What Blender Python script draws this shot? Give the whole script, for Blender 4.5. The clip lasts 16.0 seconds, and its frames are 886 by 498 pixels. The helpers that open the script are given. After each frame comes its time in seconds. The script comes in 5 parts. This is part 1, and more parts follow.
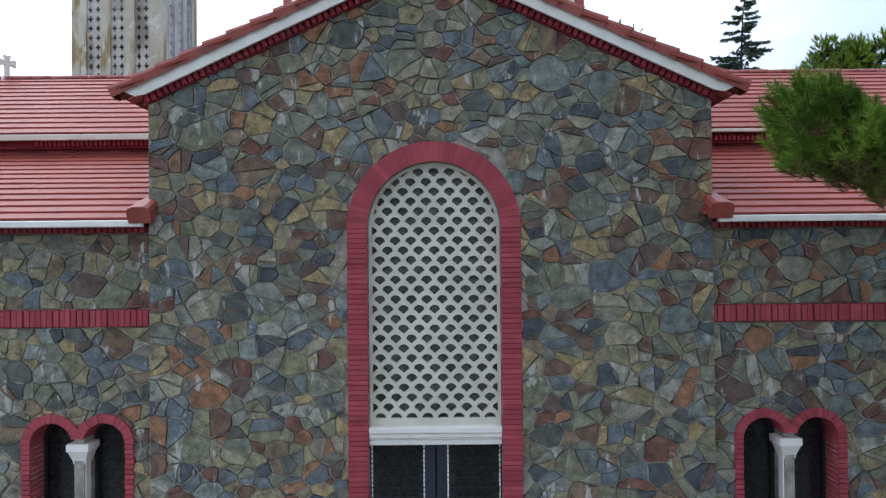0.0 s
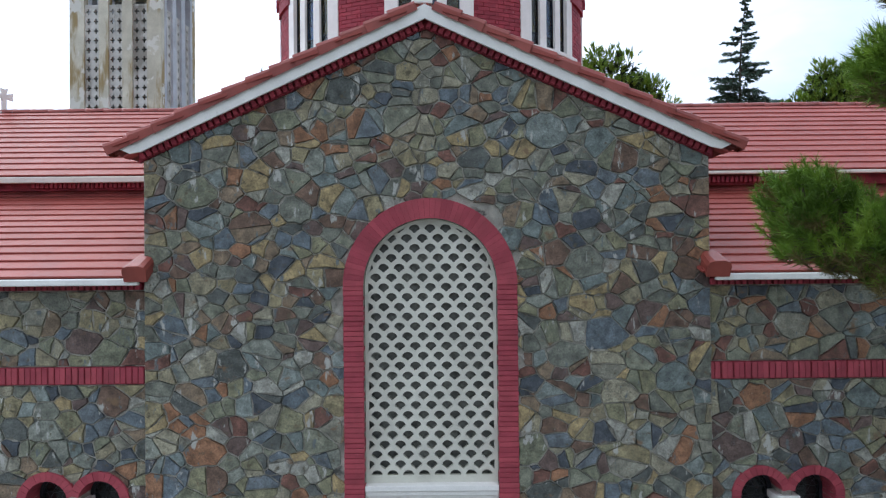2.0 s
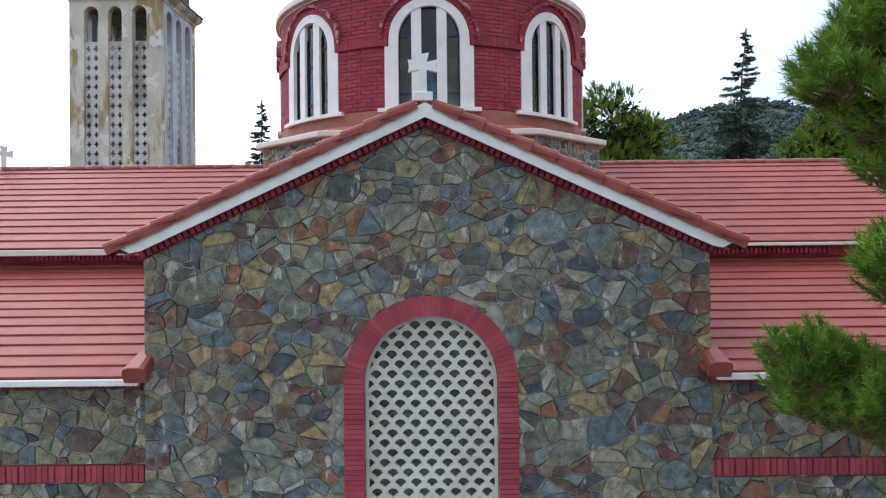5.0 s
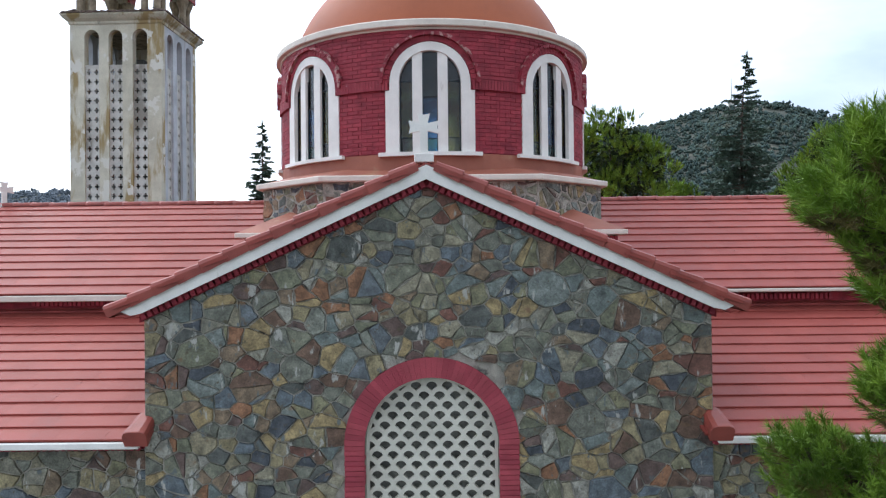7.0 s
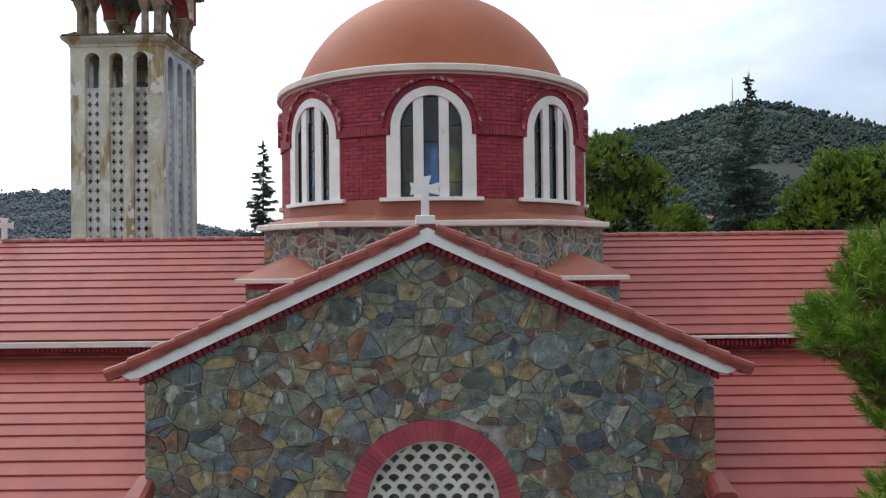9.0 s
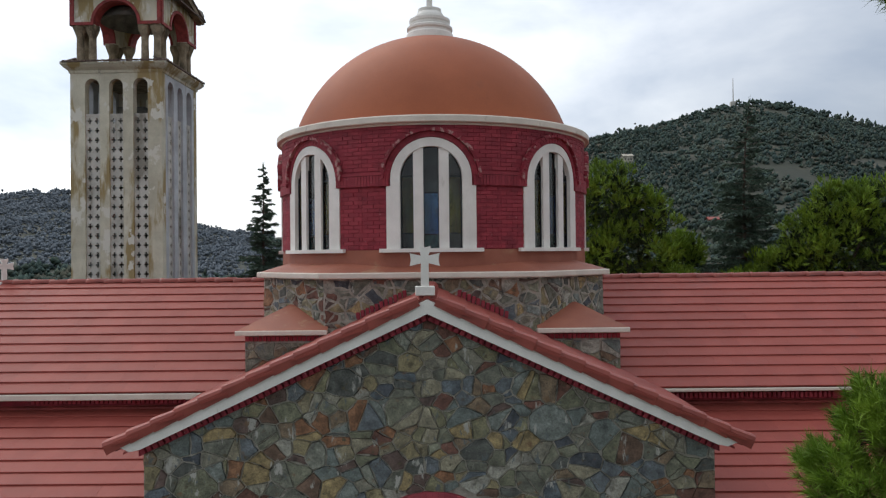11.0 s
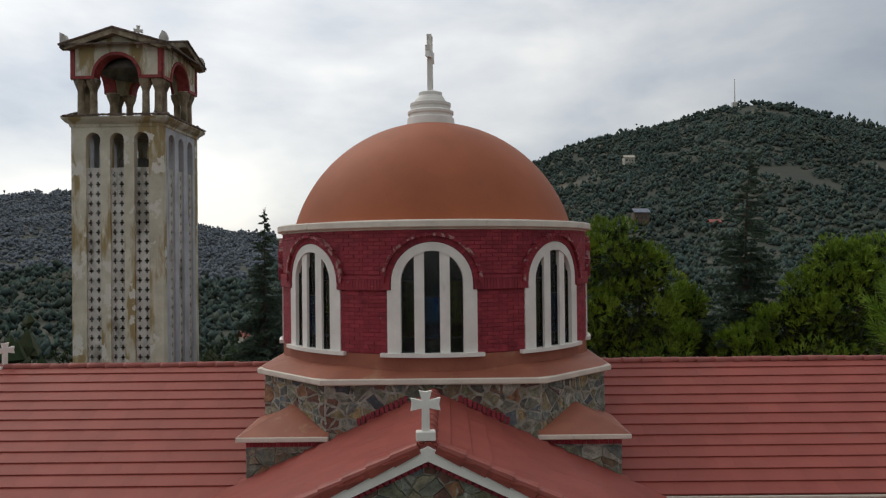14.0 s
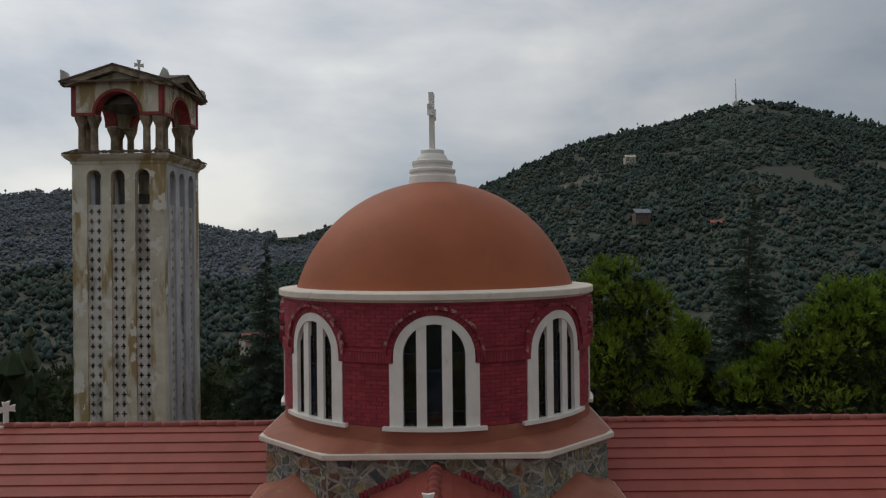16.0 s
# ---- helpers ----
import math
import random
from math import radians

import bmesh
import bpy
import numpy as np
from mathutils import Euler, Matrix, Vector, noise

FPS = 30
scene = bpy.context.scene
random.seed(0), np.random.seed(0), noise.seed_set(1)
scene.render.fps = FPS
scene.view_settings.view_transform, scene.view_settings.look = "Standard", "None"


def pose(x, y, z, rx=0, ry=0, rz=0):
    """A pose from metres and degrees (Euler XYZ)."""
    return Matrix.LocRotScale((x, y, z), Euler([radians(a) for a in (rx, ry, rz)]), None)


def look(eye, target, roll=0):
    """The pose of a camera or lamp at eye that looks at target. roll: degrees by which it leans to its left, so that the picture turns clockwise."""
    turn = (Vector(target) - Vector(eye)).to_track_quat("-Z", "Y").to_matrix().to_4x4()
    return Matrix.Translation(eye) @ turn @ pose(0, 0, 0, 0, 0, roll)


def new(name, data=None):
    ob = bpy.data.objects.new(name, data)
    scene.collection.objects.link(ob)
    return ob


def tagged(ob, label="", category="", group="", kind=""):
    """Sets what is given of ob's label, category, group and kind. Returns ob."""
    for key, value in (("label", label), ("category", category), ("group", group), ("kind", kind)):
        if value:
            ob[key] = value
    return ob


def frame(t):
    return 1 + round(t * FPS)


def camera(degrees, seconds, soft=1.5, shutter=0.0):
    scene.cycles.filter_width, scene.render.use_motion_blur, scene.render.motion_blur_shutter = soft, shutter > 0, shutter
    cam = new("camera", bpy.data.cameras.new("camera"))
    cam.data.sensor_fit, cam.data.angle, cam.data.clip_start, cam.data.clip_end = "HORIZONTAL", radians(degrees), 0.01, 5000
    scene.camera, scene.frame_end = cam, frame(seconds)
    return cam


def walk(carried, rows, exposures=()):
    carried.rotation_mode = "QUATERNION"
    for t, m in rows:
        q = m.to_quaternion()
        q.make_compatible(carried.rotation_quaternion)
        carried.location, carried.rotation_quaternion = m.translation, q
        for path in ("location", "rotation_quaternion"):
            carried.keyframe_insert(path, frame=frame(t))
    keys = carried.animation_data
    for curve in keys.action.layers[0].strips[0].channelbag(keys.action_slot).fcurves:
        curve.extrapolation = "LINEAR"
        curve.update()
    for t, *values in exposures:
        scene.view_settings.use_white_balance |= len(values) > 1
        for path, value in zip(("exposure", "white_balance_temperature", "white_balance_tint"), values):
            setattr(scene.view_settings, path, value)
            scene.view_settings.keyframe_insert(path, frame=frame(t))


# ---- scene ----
cam = camera(61.8, 16.0, soft=1.25)
METRES, DEEP, EYE, TILT, LEAN = 8.0, 1.438, 4.9, 0.55, 0.5
ROWS = [
    (0.0, 0.0, 0.0, 0.0, 0.0, 0.0, -0.0),
    (0.5, -0.0001, -0.0003, 0.0202, -0.02, 0.02, 0.01),
    (1.0, 0.0013, 0.0001, 0.0442, -0.01, 0.02, 0.01),
    (1.5, 0.0036, 0.0012, 0.0688, -0.02, 0.02, 0.02),
    (2.0, 0.0056, 0.0025, 0.0956, -0.02, 0.02, 0.03),
    (2.5, 0.0065, 0.0028, 0.1221, -0.03, 0.05, 0.03),
    (3.0, 0.0068, 0.0031, 0.1489, -0.02, 0.03, 0.05),
    (3.5, 0.0065, 0.0031, 0.1773, -0.03, 0.03, 0.06),
    (4.0, 0.0058, 0.0036, 0.2057, -0.02, -0.01, 0.07),
    (6.5, 0.0045, 0.0054, 0.3369, 0.04, 0.02, 0.1),
    (7.0, 0.0042, 0.0062, 0.3621, 0.04, 0.04, 0.08),
    (7.5, 0.0036, 0.0076, 0.3884, 0.05, 0.04, 0.09),
    (8.0, 0.0034, 0.0089, 0.4148, 0.07, 0.03, 0.1),
    (8.5, 0.0031, 0.0101, 0.4411, 0.09, 0.02, 0.1),
    (9.0, 0.0037, 0.0102, 0.4672, 0.11, -0.01, 0.1),
    (11.5, 0.0048, 0.0127, 0.6248, 0.16, -0.08, 0.08),
    (12.0, 0.0046, 0.013, 0.6673, 0.19, -0.1, 0.09),
    (12.5, 0.0045, 0.0139, 0.7103, 0.21, -0.09, 0.1),
    (13.0, 0.0052, 0.0148, 0.7509, 0.25, -0.1, 0.1),
    (13.5, 0.0058, 0.0151, 0.7888, 0.25, -0.09, 0.12),
    (14.0, 0.0066, 0.0155, 0.8281, 0.26, -0.12, 0.13),
    (14.5, 0.0067, 0.0163, 0.867, 0.27, -0.15, 0.14),
    (15.0, 0.006, 0.0183, 0.9108, 0.3, -0.18, 0.15),
    (15.5, 0.005, 0.0196, 0.9547, 0.32, -0.22, 0.16),
    (16.0, 0.0039, 0.0211, 0.9993, 0.33, -0.25, 0.16),
]
EXPOSURES = [(0.0, 0.98, 5900, 10), (4.0, 1.1, 5950, 10), (7.0, 1.1, 6050, 10), (9.0, 0.74, 6350, 10), (12.5, 0.1, 6900, 10), (14.5, -0.2, 7100, 10), (16.0, -0.5, 7000, 10)]
walk(cam, [(t, pose(0, 0, EYE, TILT, LEAN, 0) @ pose(METRES * x, METRES * DEEP * y, METRES * z, 90 + pitch, roll, yaw))
           for t, x, y, z, yaw, pitch, roll in ROWS], EXPOSURES)

# ---- world: an overcast sky, thin cloud before the sun ----
SUN_AZ, SUN_EL = radians(-46), radians(50)     # azimuth from +y towards +x
world = bpy.data.worlds.new("sky")
scene.world = world
world.use_nodes = True
wn, wl = world.node_tree.nodes, world.node_tree.links
wn.clear()


def wnode(kind, **values):
    n = wn.new(kind)
    for k, v in values.items():
        n.inputs[k].default_value = v
    return n


w_out = wn.new("ShaderNodeOutputWorld")
w_bg = wn.new("ShaderNodeBackground")
w_sky = wn.new("ShaderNodeTexSky")
w_sky.sky_type, w_sky.sun_disc = "NISHITA", False
w_sky.sun_elevation, w_sky.sun_rotation = SUN_EL, SUN_AZ
w_co = wn.new("ShaderNodeTexCoord")
w_map = wn.new("ShaderNodeMapping")
w_map.inputs["Scale"].default_value = (1.0, 1.0, 2.4)
wl.new(w_co.outputs["Generated"], w_map.inputs["Vector"])
w_noise = wnode("ShaderNodeTexNoise", Scale=2.7, Detail=6.0, Roughness=0.5, Distortion=0.2)
wl.new(w_map.outputs[0], w_noise.inputs["Vector"])
w_ramp = wn.new("ShaderNodeValToRGB")
w_ramp.color_ramp.elements[0].position, w_ramp.color_ramp.elements[1].position = 0.33, 0.68
w_ramp.color_ramp.elements[0].color = (0.36, 0.42, 0.52, 1)
w_ramp.color_ramp.elements[1].color = (0.80, 0.83, 0.86, 1)
wl.new(w_noise.outputs["Fac"], w_ramp.inputs["Fac"])
w_dot = wn.new("ShaderNodeVectorMath")
w_dot.operation = "DOT_PRODUCT"
w_dot.inputs[1].default_value = (math.sin(SUN_AZ) * math.cos(SUN_EL), math.cos(SUN_AZ) * math.cos(SUN_EL), math.sin(SUN_EL))
wl.new(w_co.outputs["Generated"], w_dot.inputs[0])
w_glow = wn.new("ShaderNodeMapRange")
w_glow.interpolation_type = "SMOOTHSTEP"
for k, v in (("From Min", 0.05), ("From Max", 0.92), ("To Min", 0.62), ("To Max", 1.35)):
    w_glow.inputs[k].default_value = v
wl.new(w_dot.outputs["Value"], w_glow.inputs["Value"])
w_mul = wn.new("ShaderNodeMix")
w_mul.data_type, w_mul.blend_type = "RGBA", "MULTIPLY"
w_mul.inputs[0].default_value = 1.0
wl.new(w_ramp.outputs["Color"], w_mul.inputs[6])
wl.new(w_glow.outputs["Result"], w_mul.inputs[7])
w_dim = wn.new("ShaderNodeMix")
w_dim.data_type, w_dim.blend_type = "RGBA", "MULTIPLY"
w_dim.inputs[0].default_value = 1.0
w_dim.inputs[7].default_value = (0.1, 0.1, 0.1, 1)
wl.new(w_sky.outputs[0], w_dim.inputs[6])
w_mix = wn.new("ShaderNodeMix")
w_mix.data_type = "RGBA"
w_mix.inputs[0].default_value = 0.86
wl.new(w_dim.outputs[2], w_mix.inputs[6])
wl.new(w_mul.outputs[2], w_mix.inputs[7])
wl.new(w_mix.outputs[2], w_bg.inputs["Color"])
w_bg.inputs["Strength"].default_value = 1.2
wl.new(w_bg.outputs[0], w_out.inputs["Surface"])

sun = new("sun", bpy.data.lights.new("sun", "SUN"))
sun.data.energy, sun.data.angle, sun.data.color = 0.7, radians(40), (1.0, 0.96, 0.9)
sun.matrix_world = look((40 * math.sin(SUN_AZ) * math.cos(SUN_EL), 40 * math.cos(SUN_AZ) * math.cos(SUN_EL), 40 * math.sin(SUN_EL)), (0, 0, 0))


# ---- materials ----
def surface(name, colours, scale=6.0, rough=0.8, bump=0.3, fine=60.0, spread=None, stains=(), metal=0.0, stretch=(1, 1, 1), amount=0.35, spec=0.5):
    """A procedural surface. colours: the ramp that the piece's own chance value (spread 'object' or 'island') or a noise runs
    through; stains: rows of (colour, scale, threshold, softness, (sx, sy, sz))."""
    m = bpy.data.materials.new(name)
    m.use_nodes = True
    n, l = m.node_tree.nodes, m.node_tree.links
    bsdf = n["Principled BSDF"]
    geo = n.new("ShaderNodeNewGeometry")

    def noise_at(sc, detail, st=(1, 1, 1), rg=0.55):
        mp = n.new("ShaderNodeMapping")
        mp.inputs["Scale"].default_value = st
        l.new(geo.outputs["Position"], mp.inputs["Vector"])
        t = n.new("ShaderNodeTexNoise")
        t.inputs["Scale"].default_value, t.inputs["Detail"].default_value, t.inputs["Roughness"].default_value = sc, detail, rg
        l.new(mp.outputs[0], t.inputs["Vector"])
        return t.outputs["Fac"]

    ramp = n.new("ShaderNodeValToRGB")
    el = ramp.color_ramp.elements
    while len(el) < len(colours):
        el.new(0.5)
    for i, c in enumerate(colours):
        el[i].position = (0.25 + 0.5 * i / max(1, len(colours) - 1)) if spread is None else i / len(colours)
        el[i].color = (*c, 1)
    broad = noise_at(scale, 5.0, stretch)
    if spread is None:
        l.new(broad, ramp.inputs["Fac"])
    else:
        if spread == "island":
            l.new(geo.outputs["Random Per Island"], ramp.inputs["Fac"])
        else:
            info = n.new("ShaderNodeObjectInfo")
            l.new(info.outputs["Random"], ramp.inputs["Fac"])
        if len(colours) > 4:
            ramp.color_ramp.interpolation = "CONSTANT"
    colour = ramp.outputs["Color"]
    grain = noise_at(fine, 4.0, stretch, 0.65)
    # grain and broad variation, as a multiplier round one
    for src, k in ((broad, amount), (grain, amount * 0.8)):
        mr = n.new("ShaderNodeMapRange")
        for key, v in (("From Min", 0.28), ("From Max", 0.72), ("To Min", 1 - k), ("To Max", 1 + k)):
            mr.inputs[key].default_value = v
        l.new(src, mr.inputs["Value"])
        mx = n.new("ShaderNodeMix")
        mx.data_type, mx.blend_type = "RGBA", "MULTIPLY"
        mx.inputs[0].default_value = 1.0
        l.new(colour, mx.inputs[6])
        l.new(mr.outputs["Result"], mx.inputs[7])
        colour = mx.outputs[2]
    for c, sc, thr, soft, st in stains:
        f = noise_at(sc, 6.0, st, 0.62)
        mr = n.new("ShaderNodeMapRange")
        mr.interpolation_type = "SMOOTHSTEP"
        mr.inputs["From Min"].default_value, mr.inputs["From Max"].default_value = thr, thr + soft
        l.new(f, mr.inputs["Value"])
        mx = n.new("ShaderNodeMix")
        mx.data_type = "RGBA"
        l.new(mr.outputs["Result"], mx.inputs[0])
        l.new(colour, mx.inputs[6])
        mx.inputs[7].default_value = (*c, 1)
        colour = mx.outputs[2]
    l.new(colour, bsdf.inputs["Base Color"])
    rr = n.new("ShaderNodeMapRange")
    rr.inputs["To Min"].default_value, rr.inputs["To Max"].default_value = max(0.02, rough - 0.12), min(1, rough + 0.12)
    l.new(grain, rr.inputs["Value"])
    l.new(rr.outputs["Result"], bsdf.inputs["Roughness"])
    bsdf.inputs["Metallic"].default_value = metal
    bsdf.inputs["Specular IOR Level"].default_value = spec
    if bump:
        b = n.new("ShaderNodeBump")
        b.inputs["Strength"].default_value, b.inputs["Distance"].default_value = bump, 0.02
        l.new(grain, b.inputs["Height"])
        l.new(b.outputs[0], bsdf.inputs["Normal"])
    return m


STONES = [(0.205, 0.210, 0.150), (0.140, 0.160, 0.168), (0.270, 0.230, 0.130), (0.150, 0.095, 0.065), (0.225, 0.235, 0.190), (0.265, 0.135, 0.072), (0.185, 0.190, 0.125), (0.150, 0.155, 0.120),
          (0.340, 0.260, 0.130), (0.075, 0.085, 0.095), (0.220, 0.210, 0.125), (0.330, 0.320, 0.265), (0.155, 0.182, 0.165), (0.210, 0.155, 0.100), (0.240, 0.230, 0.175), (0.105, 0.112, 0.098), (0.285, 0.260, 0.180),
          (0.165, 0.080, 0.058), (0.250, 0.220, 0.140), (0.175, 0.180, 0.140), (0.130, 0.155, 0.168), (0.130, 0.090, 0.075), (0.200, 0.225, 0.200)]
LIME = [((0.20, 0.125, 0.068), 3.3, 0.60, 0.10, (1, 1, 1.4)), ((0.13, 0.15, 0.15), 5.0, 0.62, 0.06, (1.6, 1.6, 0.8)), ((0.46, 0.45, 0.40), 5.0, 0.61, 0.05, (1.2, 1.2, 0.4)), ((0.10, 0.085, 0.05), 10.0, 0.60, 0.1, (1, 1, 1))]
M_STONE = surface("rubble_stone", STONES, 8, 0.85, 1.0, 38, "object", LIME, amount=0.55)
M_STONES = surface("rubble_stone_joined", STONES, 8, 0.85, 1.0, 38, "island", LIME, amount=0.55)
M_MORTAR = surface("mortar", [(0.30, 0.28, 0.23), (0.42, 0.39, 0.33)], 5, 0.95, 0.8, 90, stains=[((0.08, 0.08, 0.07), 3, 0.54, 0.12, (1, 1, 1))])
REDS = [(0.34, 0.045, 0.065), (0.30, 0.038, 0.055), (0.38, 0.058, 0.075)]
M_BRICK = surface("red_painted_brick", REDS, 5, 0.7, 0.5, 70, "object", [((0.5, 0.36, 0.34), 16, 0.70, 0.03, (1, 1, 1))], amount=0.18)
M_DRUMBRICK = surface("crimson_brick", [(0.29, 0.026, 0.042), (0.26, 0.022, 0.037), (0.33, 0.034, 0.05)], 4, 0.7, 0.5, 60, "object",
                      [((0.20, 0.015, 0.028), 2.2, 0.55, 0.15, (1, 1, 1)), ((0.52, 0.30, 0.29), 13, 0.685, 0.02, (1, 1, 1.6))], amount=0.24)
M_DRUMBRICKS = surface("crimson_brick_joined", [(0.29, 0.026, 0.042), (0.26, 0.022, 0.037), (0.33, 0.034, 0.05)], 4, 0.7, 0.5, 60, "island",
                       [((0.20, 0.015, 0.028), 2.2, 0.55, 0.15, (1, 1, 1)), ((0.52, 0.30, 0.29), 13, 0.685, 0.02, (1, 1, 1.6))], amount=0.24)
M_HOOD = surface("worn_crimson_brick", [(0.29, 0.026, 0.042), (0.26, 0.022, 0.037), (0.33, 0.034, 0.05)], 4, 0.75, 0.6, 60, "island",
                 [((0.46, 0.25, 0.23), 7, 0.52, 0.06, (1, 1, 1))], amount=0.25)
M_BEDDING = surface("crimson_joint", [(0.21, 0.019, 0.031), (0.25, 0.024, 0.037)], 6, 0.85, 0.5, 50)
M_WHITE = surface("white_paint", [(0.76, 0.73, 0.67), (0.85, 0.82, 0.76)], 2.5, 0.55, 0.12, 40, stains=[((0.45, 0.42, 0.36), 4, 0.68, 0.12, (1, 1, 0.4))], amount=0.05)
M_EDGE = surface("cream_paint", [(0.66, 0.59, 0.50), (0.74, 0.67, 0.57)], 2.5, 0.6, 0.15, 40, stains=[((0.42, 0.35, 0.28), 3, 0.62, 0.12, (1, 1, 0.5))], amount=0.06)
M_CREAM = surface("cream_lattice", [(0.56, 0.54, 0.45), (0.65, 0.63, 0.53)], 2.0, 0.65, 0.12, 50, stains=[((0.42, 0.40, 0.34), 3, 0.62, 0.15, (1, 1, 0.5))], amount=0.06)
M_TILE = surface("roof_tile", [(0.285, 0.062, 0.047), (0.272, 0.059, 0.045), (0.298, 0.066, 0.050)], 1.1, 0.55, 0.12, 80, "object", [((0.24, 0.07, 0.06), 0.8, 0.6, 0.2, (1, 1, 1))], amount=0.1, spec=0.26)
M_TILES = surface("roof_tile_joined", [(0.285, 0.062, 0.047), (0.272, 0.059, 0.045), (0.298, 0.066, 0.050)], 1.1, 0.55, 0.12, 80, "island", [((0.24, 0.07, 0.06), 0.8, 0.6, 0.2, (1, 1, 1))], amount=0.1, spec=0.26)
M_CAP = surface("rake_tile", [(0.25, 0.05, 0.036), (0.31, 0.066, 0.046)], 3, 0.5, 0.15, 70, amount=0.12)
M_ROOFBED = surface("roof_underlay", [(0.13, 0.03, 0.025), (0.18, 0.04, 0.03)], 4, 0.9, 0.3, 40)
M_REDWALL = surface("red_render", [(0.29, 0.045, 0.04), (0.34, 0.06, 0.05)], 2, 0.7, 0.2, 40, stains=[((0.4, 0.12, 0.1), 5, 0.62, 0.1, (1, 1, 0.6))])
M_DOME = surface("terracotta_render", [(0.33, 0.088, 0.036), (0.375, 0.106, 0.045)], 0.7, 0.6, 0.12, 30, stains=[((0.25, 0.085, 0.05), 1.2, 0.58, 0.2, (1, 1, 0.35))], amount=0.07, spec=0.28)
M_APRON = surface("apron_render", [(0.29, 0.085, 0.05), (0.35, 0.12, 0.07)], 1.4, 0.6, 0.2, 35, stains=[((0.38, 0.19, 0.11), 2.2, 0.58, 0.15, (1, 1, 1))], amount=0.1)
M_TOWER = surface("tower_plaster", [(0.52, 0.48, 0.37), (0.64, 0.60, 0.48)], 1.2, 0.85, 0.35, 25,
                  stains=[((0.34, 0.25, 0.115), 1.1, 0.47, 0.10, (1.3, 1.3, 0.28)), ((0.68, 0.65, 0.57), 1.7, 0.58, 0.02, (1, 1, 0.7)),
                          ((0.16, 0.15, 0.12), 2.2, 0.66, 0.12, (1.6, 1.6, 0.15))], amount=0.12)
# Plaster for the tower's sides: their weaker light is painted in as grey.
M_TOWERSIDE = surface("shaded_side_plaster", [(0.40, 0.41, 0.43), (0.52, 0.53, 0.55)], 1.3, 0.85, 0.35, 25,
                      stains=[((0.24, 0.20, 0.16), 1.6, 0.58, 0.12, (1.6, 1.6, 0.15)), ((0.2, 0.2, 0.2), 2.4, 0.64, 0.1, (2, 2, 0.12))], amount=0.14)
M_SCREEN = surface("pierced_screen", [(0.50, 0.48, 0.43), (0.60, 0.58, 0.53)], 2, 0.85, 0.3, 30, stains=[((0.27, 0.25, 0.21), 0.9, 0.52, 0.1, (1, 1, 0.35))], amount=0.12)
M_OLDTILE = surface("weathered_tile", [(0.10, 0.07, 0.055), (0.16, 0.11, 0.085)], 8, 0.9, 0.6, 60)
M_OLDSTONE = surface("weathered_stone", [(0.21, 0.16, 0.10), (0.33, 0.27, 0.19)], 3, 0.9, 0.5, 30, stains=[((0.10, 0.08, 0.05), 2.5, 0.52, 0.12, (1, 1, 0.4))])
M_REDTRIM = surface("red_trim", [(0.25, 0.035, 0.035), (0.31, 0.05, 0.045)], 5, 0.7, 0.2, 50)
M_DARK = surface("dark_metal", [(0.012, 0.013, 0.017), (0.02, 0.022, 0.028)], 6, 0.45, 0.1, 60, metal=0.3)
M_NAVY = surface("navy_door_paint", [(0.012, 0.015, 0.028), (0.018, 0.022, 0.04)], 4, 0.4, 0.1, 60)
# Base colour kept dark to stand for the shade inside the tower.
M_INSIDE = surface("inside_shade_plaster", [(0.10, 0.10, 0.09), (0.16, 0.15, 0.13)], 2, 0.9, 0.2, 30)
M_BARK = surface("bark", [(0.06, 0.045, 0.033), (0.11, 0.08, 0.06)], 9, 0.95, 0.8, 40, stretch=(1, 1, 0.3))
M_NEEDLE = surface("pine_needles", [(0.07, 0.14, 0.014), (0.14, 0.24, 0.022), (0.25, 0.34, 0.04)], 2.2, 0.55, 0, 12, amount=0.3, spec=0.3)
M_PINE = surface("pine_crown", [(0.10, 0.175, 0.016), (0.21, 0.31, 0.028)], 1.6, 0.6, 0, 9, amount=0.3, spec=0.3)
M_FIR = surface("fir_needles", [(0.065, 0.105, 0.075), (0.10, 0.15, 0.105)], 2, 0.65, 0, 9, amount=0.3, spec=0.3)
# Aerial haze is put into these two foliage colours as a paler, bluer tint.
M_HAZYWOODS = surface("hazy_far_woods", [(0.053, 0.080, 0.070), (0.060, 0.088, 0.072), (0.074, 0.090, 0.069), (0.055, 0.081, 0.076)], 0.02, 0.9, 0, 0.15, "island", [((0.088, 0.088, 0.066), 0.02, 0.56, 0.12, (1, 1, 1))], amount=0.4, spec=0.05)
M_HAZYSCRUB = surface("hazy_far_scrub", [(0.13, 0.155, 0.180), (0.138, 0.162, 0.184), (0.147, 0.164, 0.180), (0.132, 0.155, 0.180)], 0.03, 0.9, 0, 0.4, "island", amount=0.25, spec=0.1)
M_VALLEY = surface("valley_woods", [(0.030, 0.046, 0.022), (0.045, 0.062, 0.03), (0.06, 0.068, 0.036)], 0.05, 0.9, 0, 1.2, "island", amount=0.35, spec=0.1)
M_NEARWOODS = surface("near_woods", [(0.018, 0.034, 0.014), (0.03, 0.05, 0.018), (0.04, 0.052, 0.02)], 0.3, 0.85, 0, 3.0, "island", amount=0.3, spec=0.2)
M_GROUND = surface("dry_ground", [(0.032, 0.040, 0.028), (0.038, 0.044, 0.030), (0.058, 0.056, 0.042)], 0.012, 0.95, 0.3, 0.25, stains=[((0.10, 0.088, 0.062), 0.016, 0.55, 0.10, (1, 1, 1)), ((0.17, 0.135, 0.095), 0.03, 0.66, 0.05, (1, 1, 1))], amount=0.3)
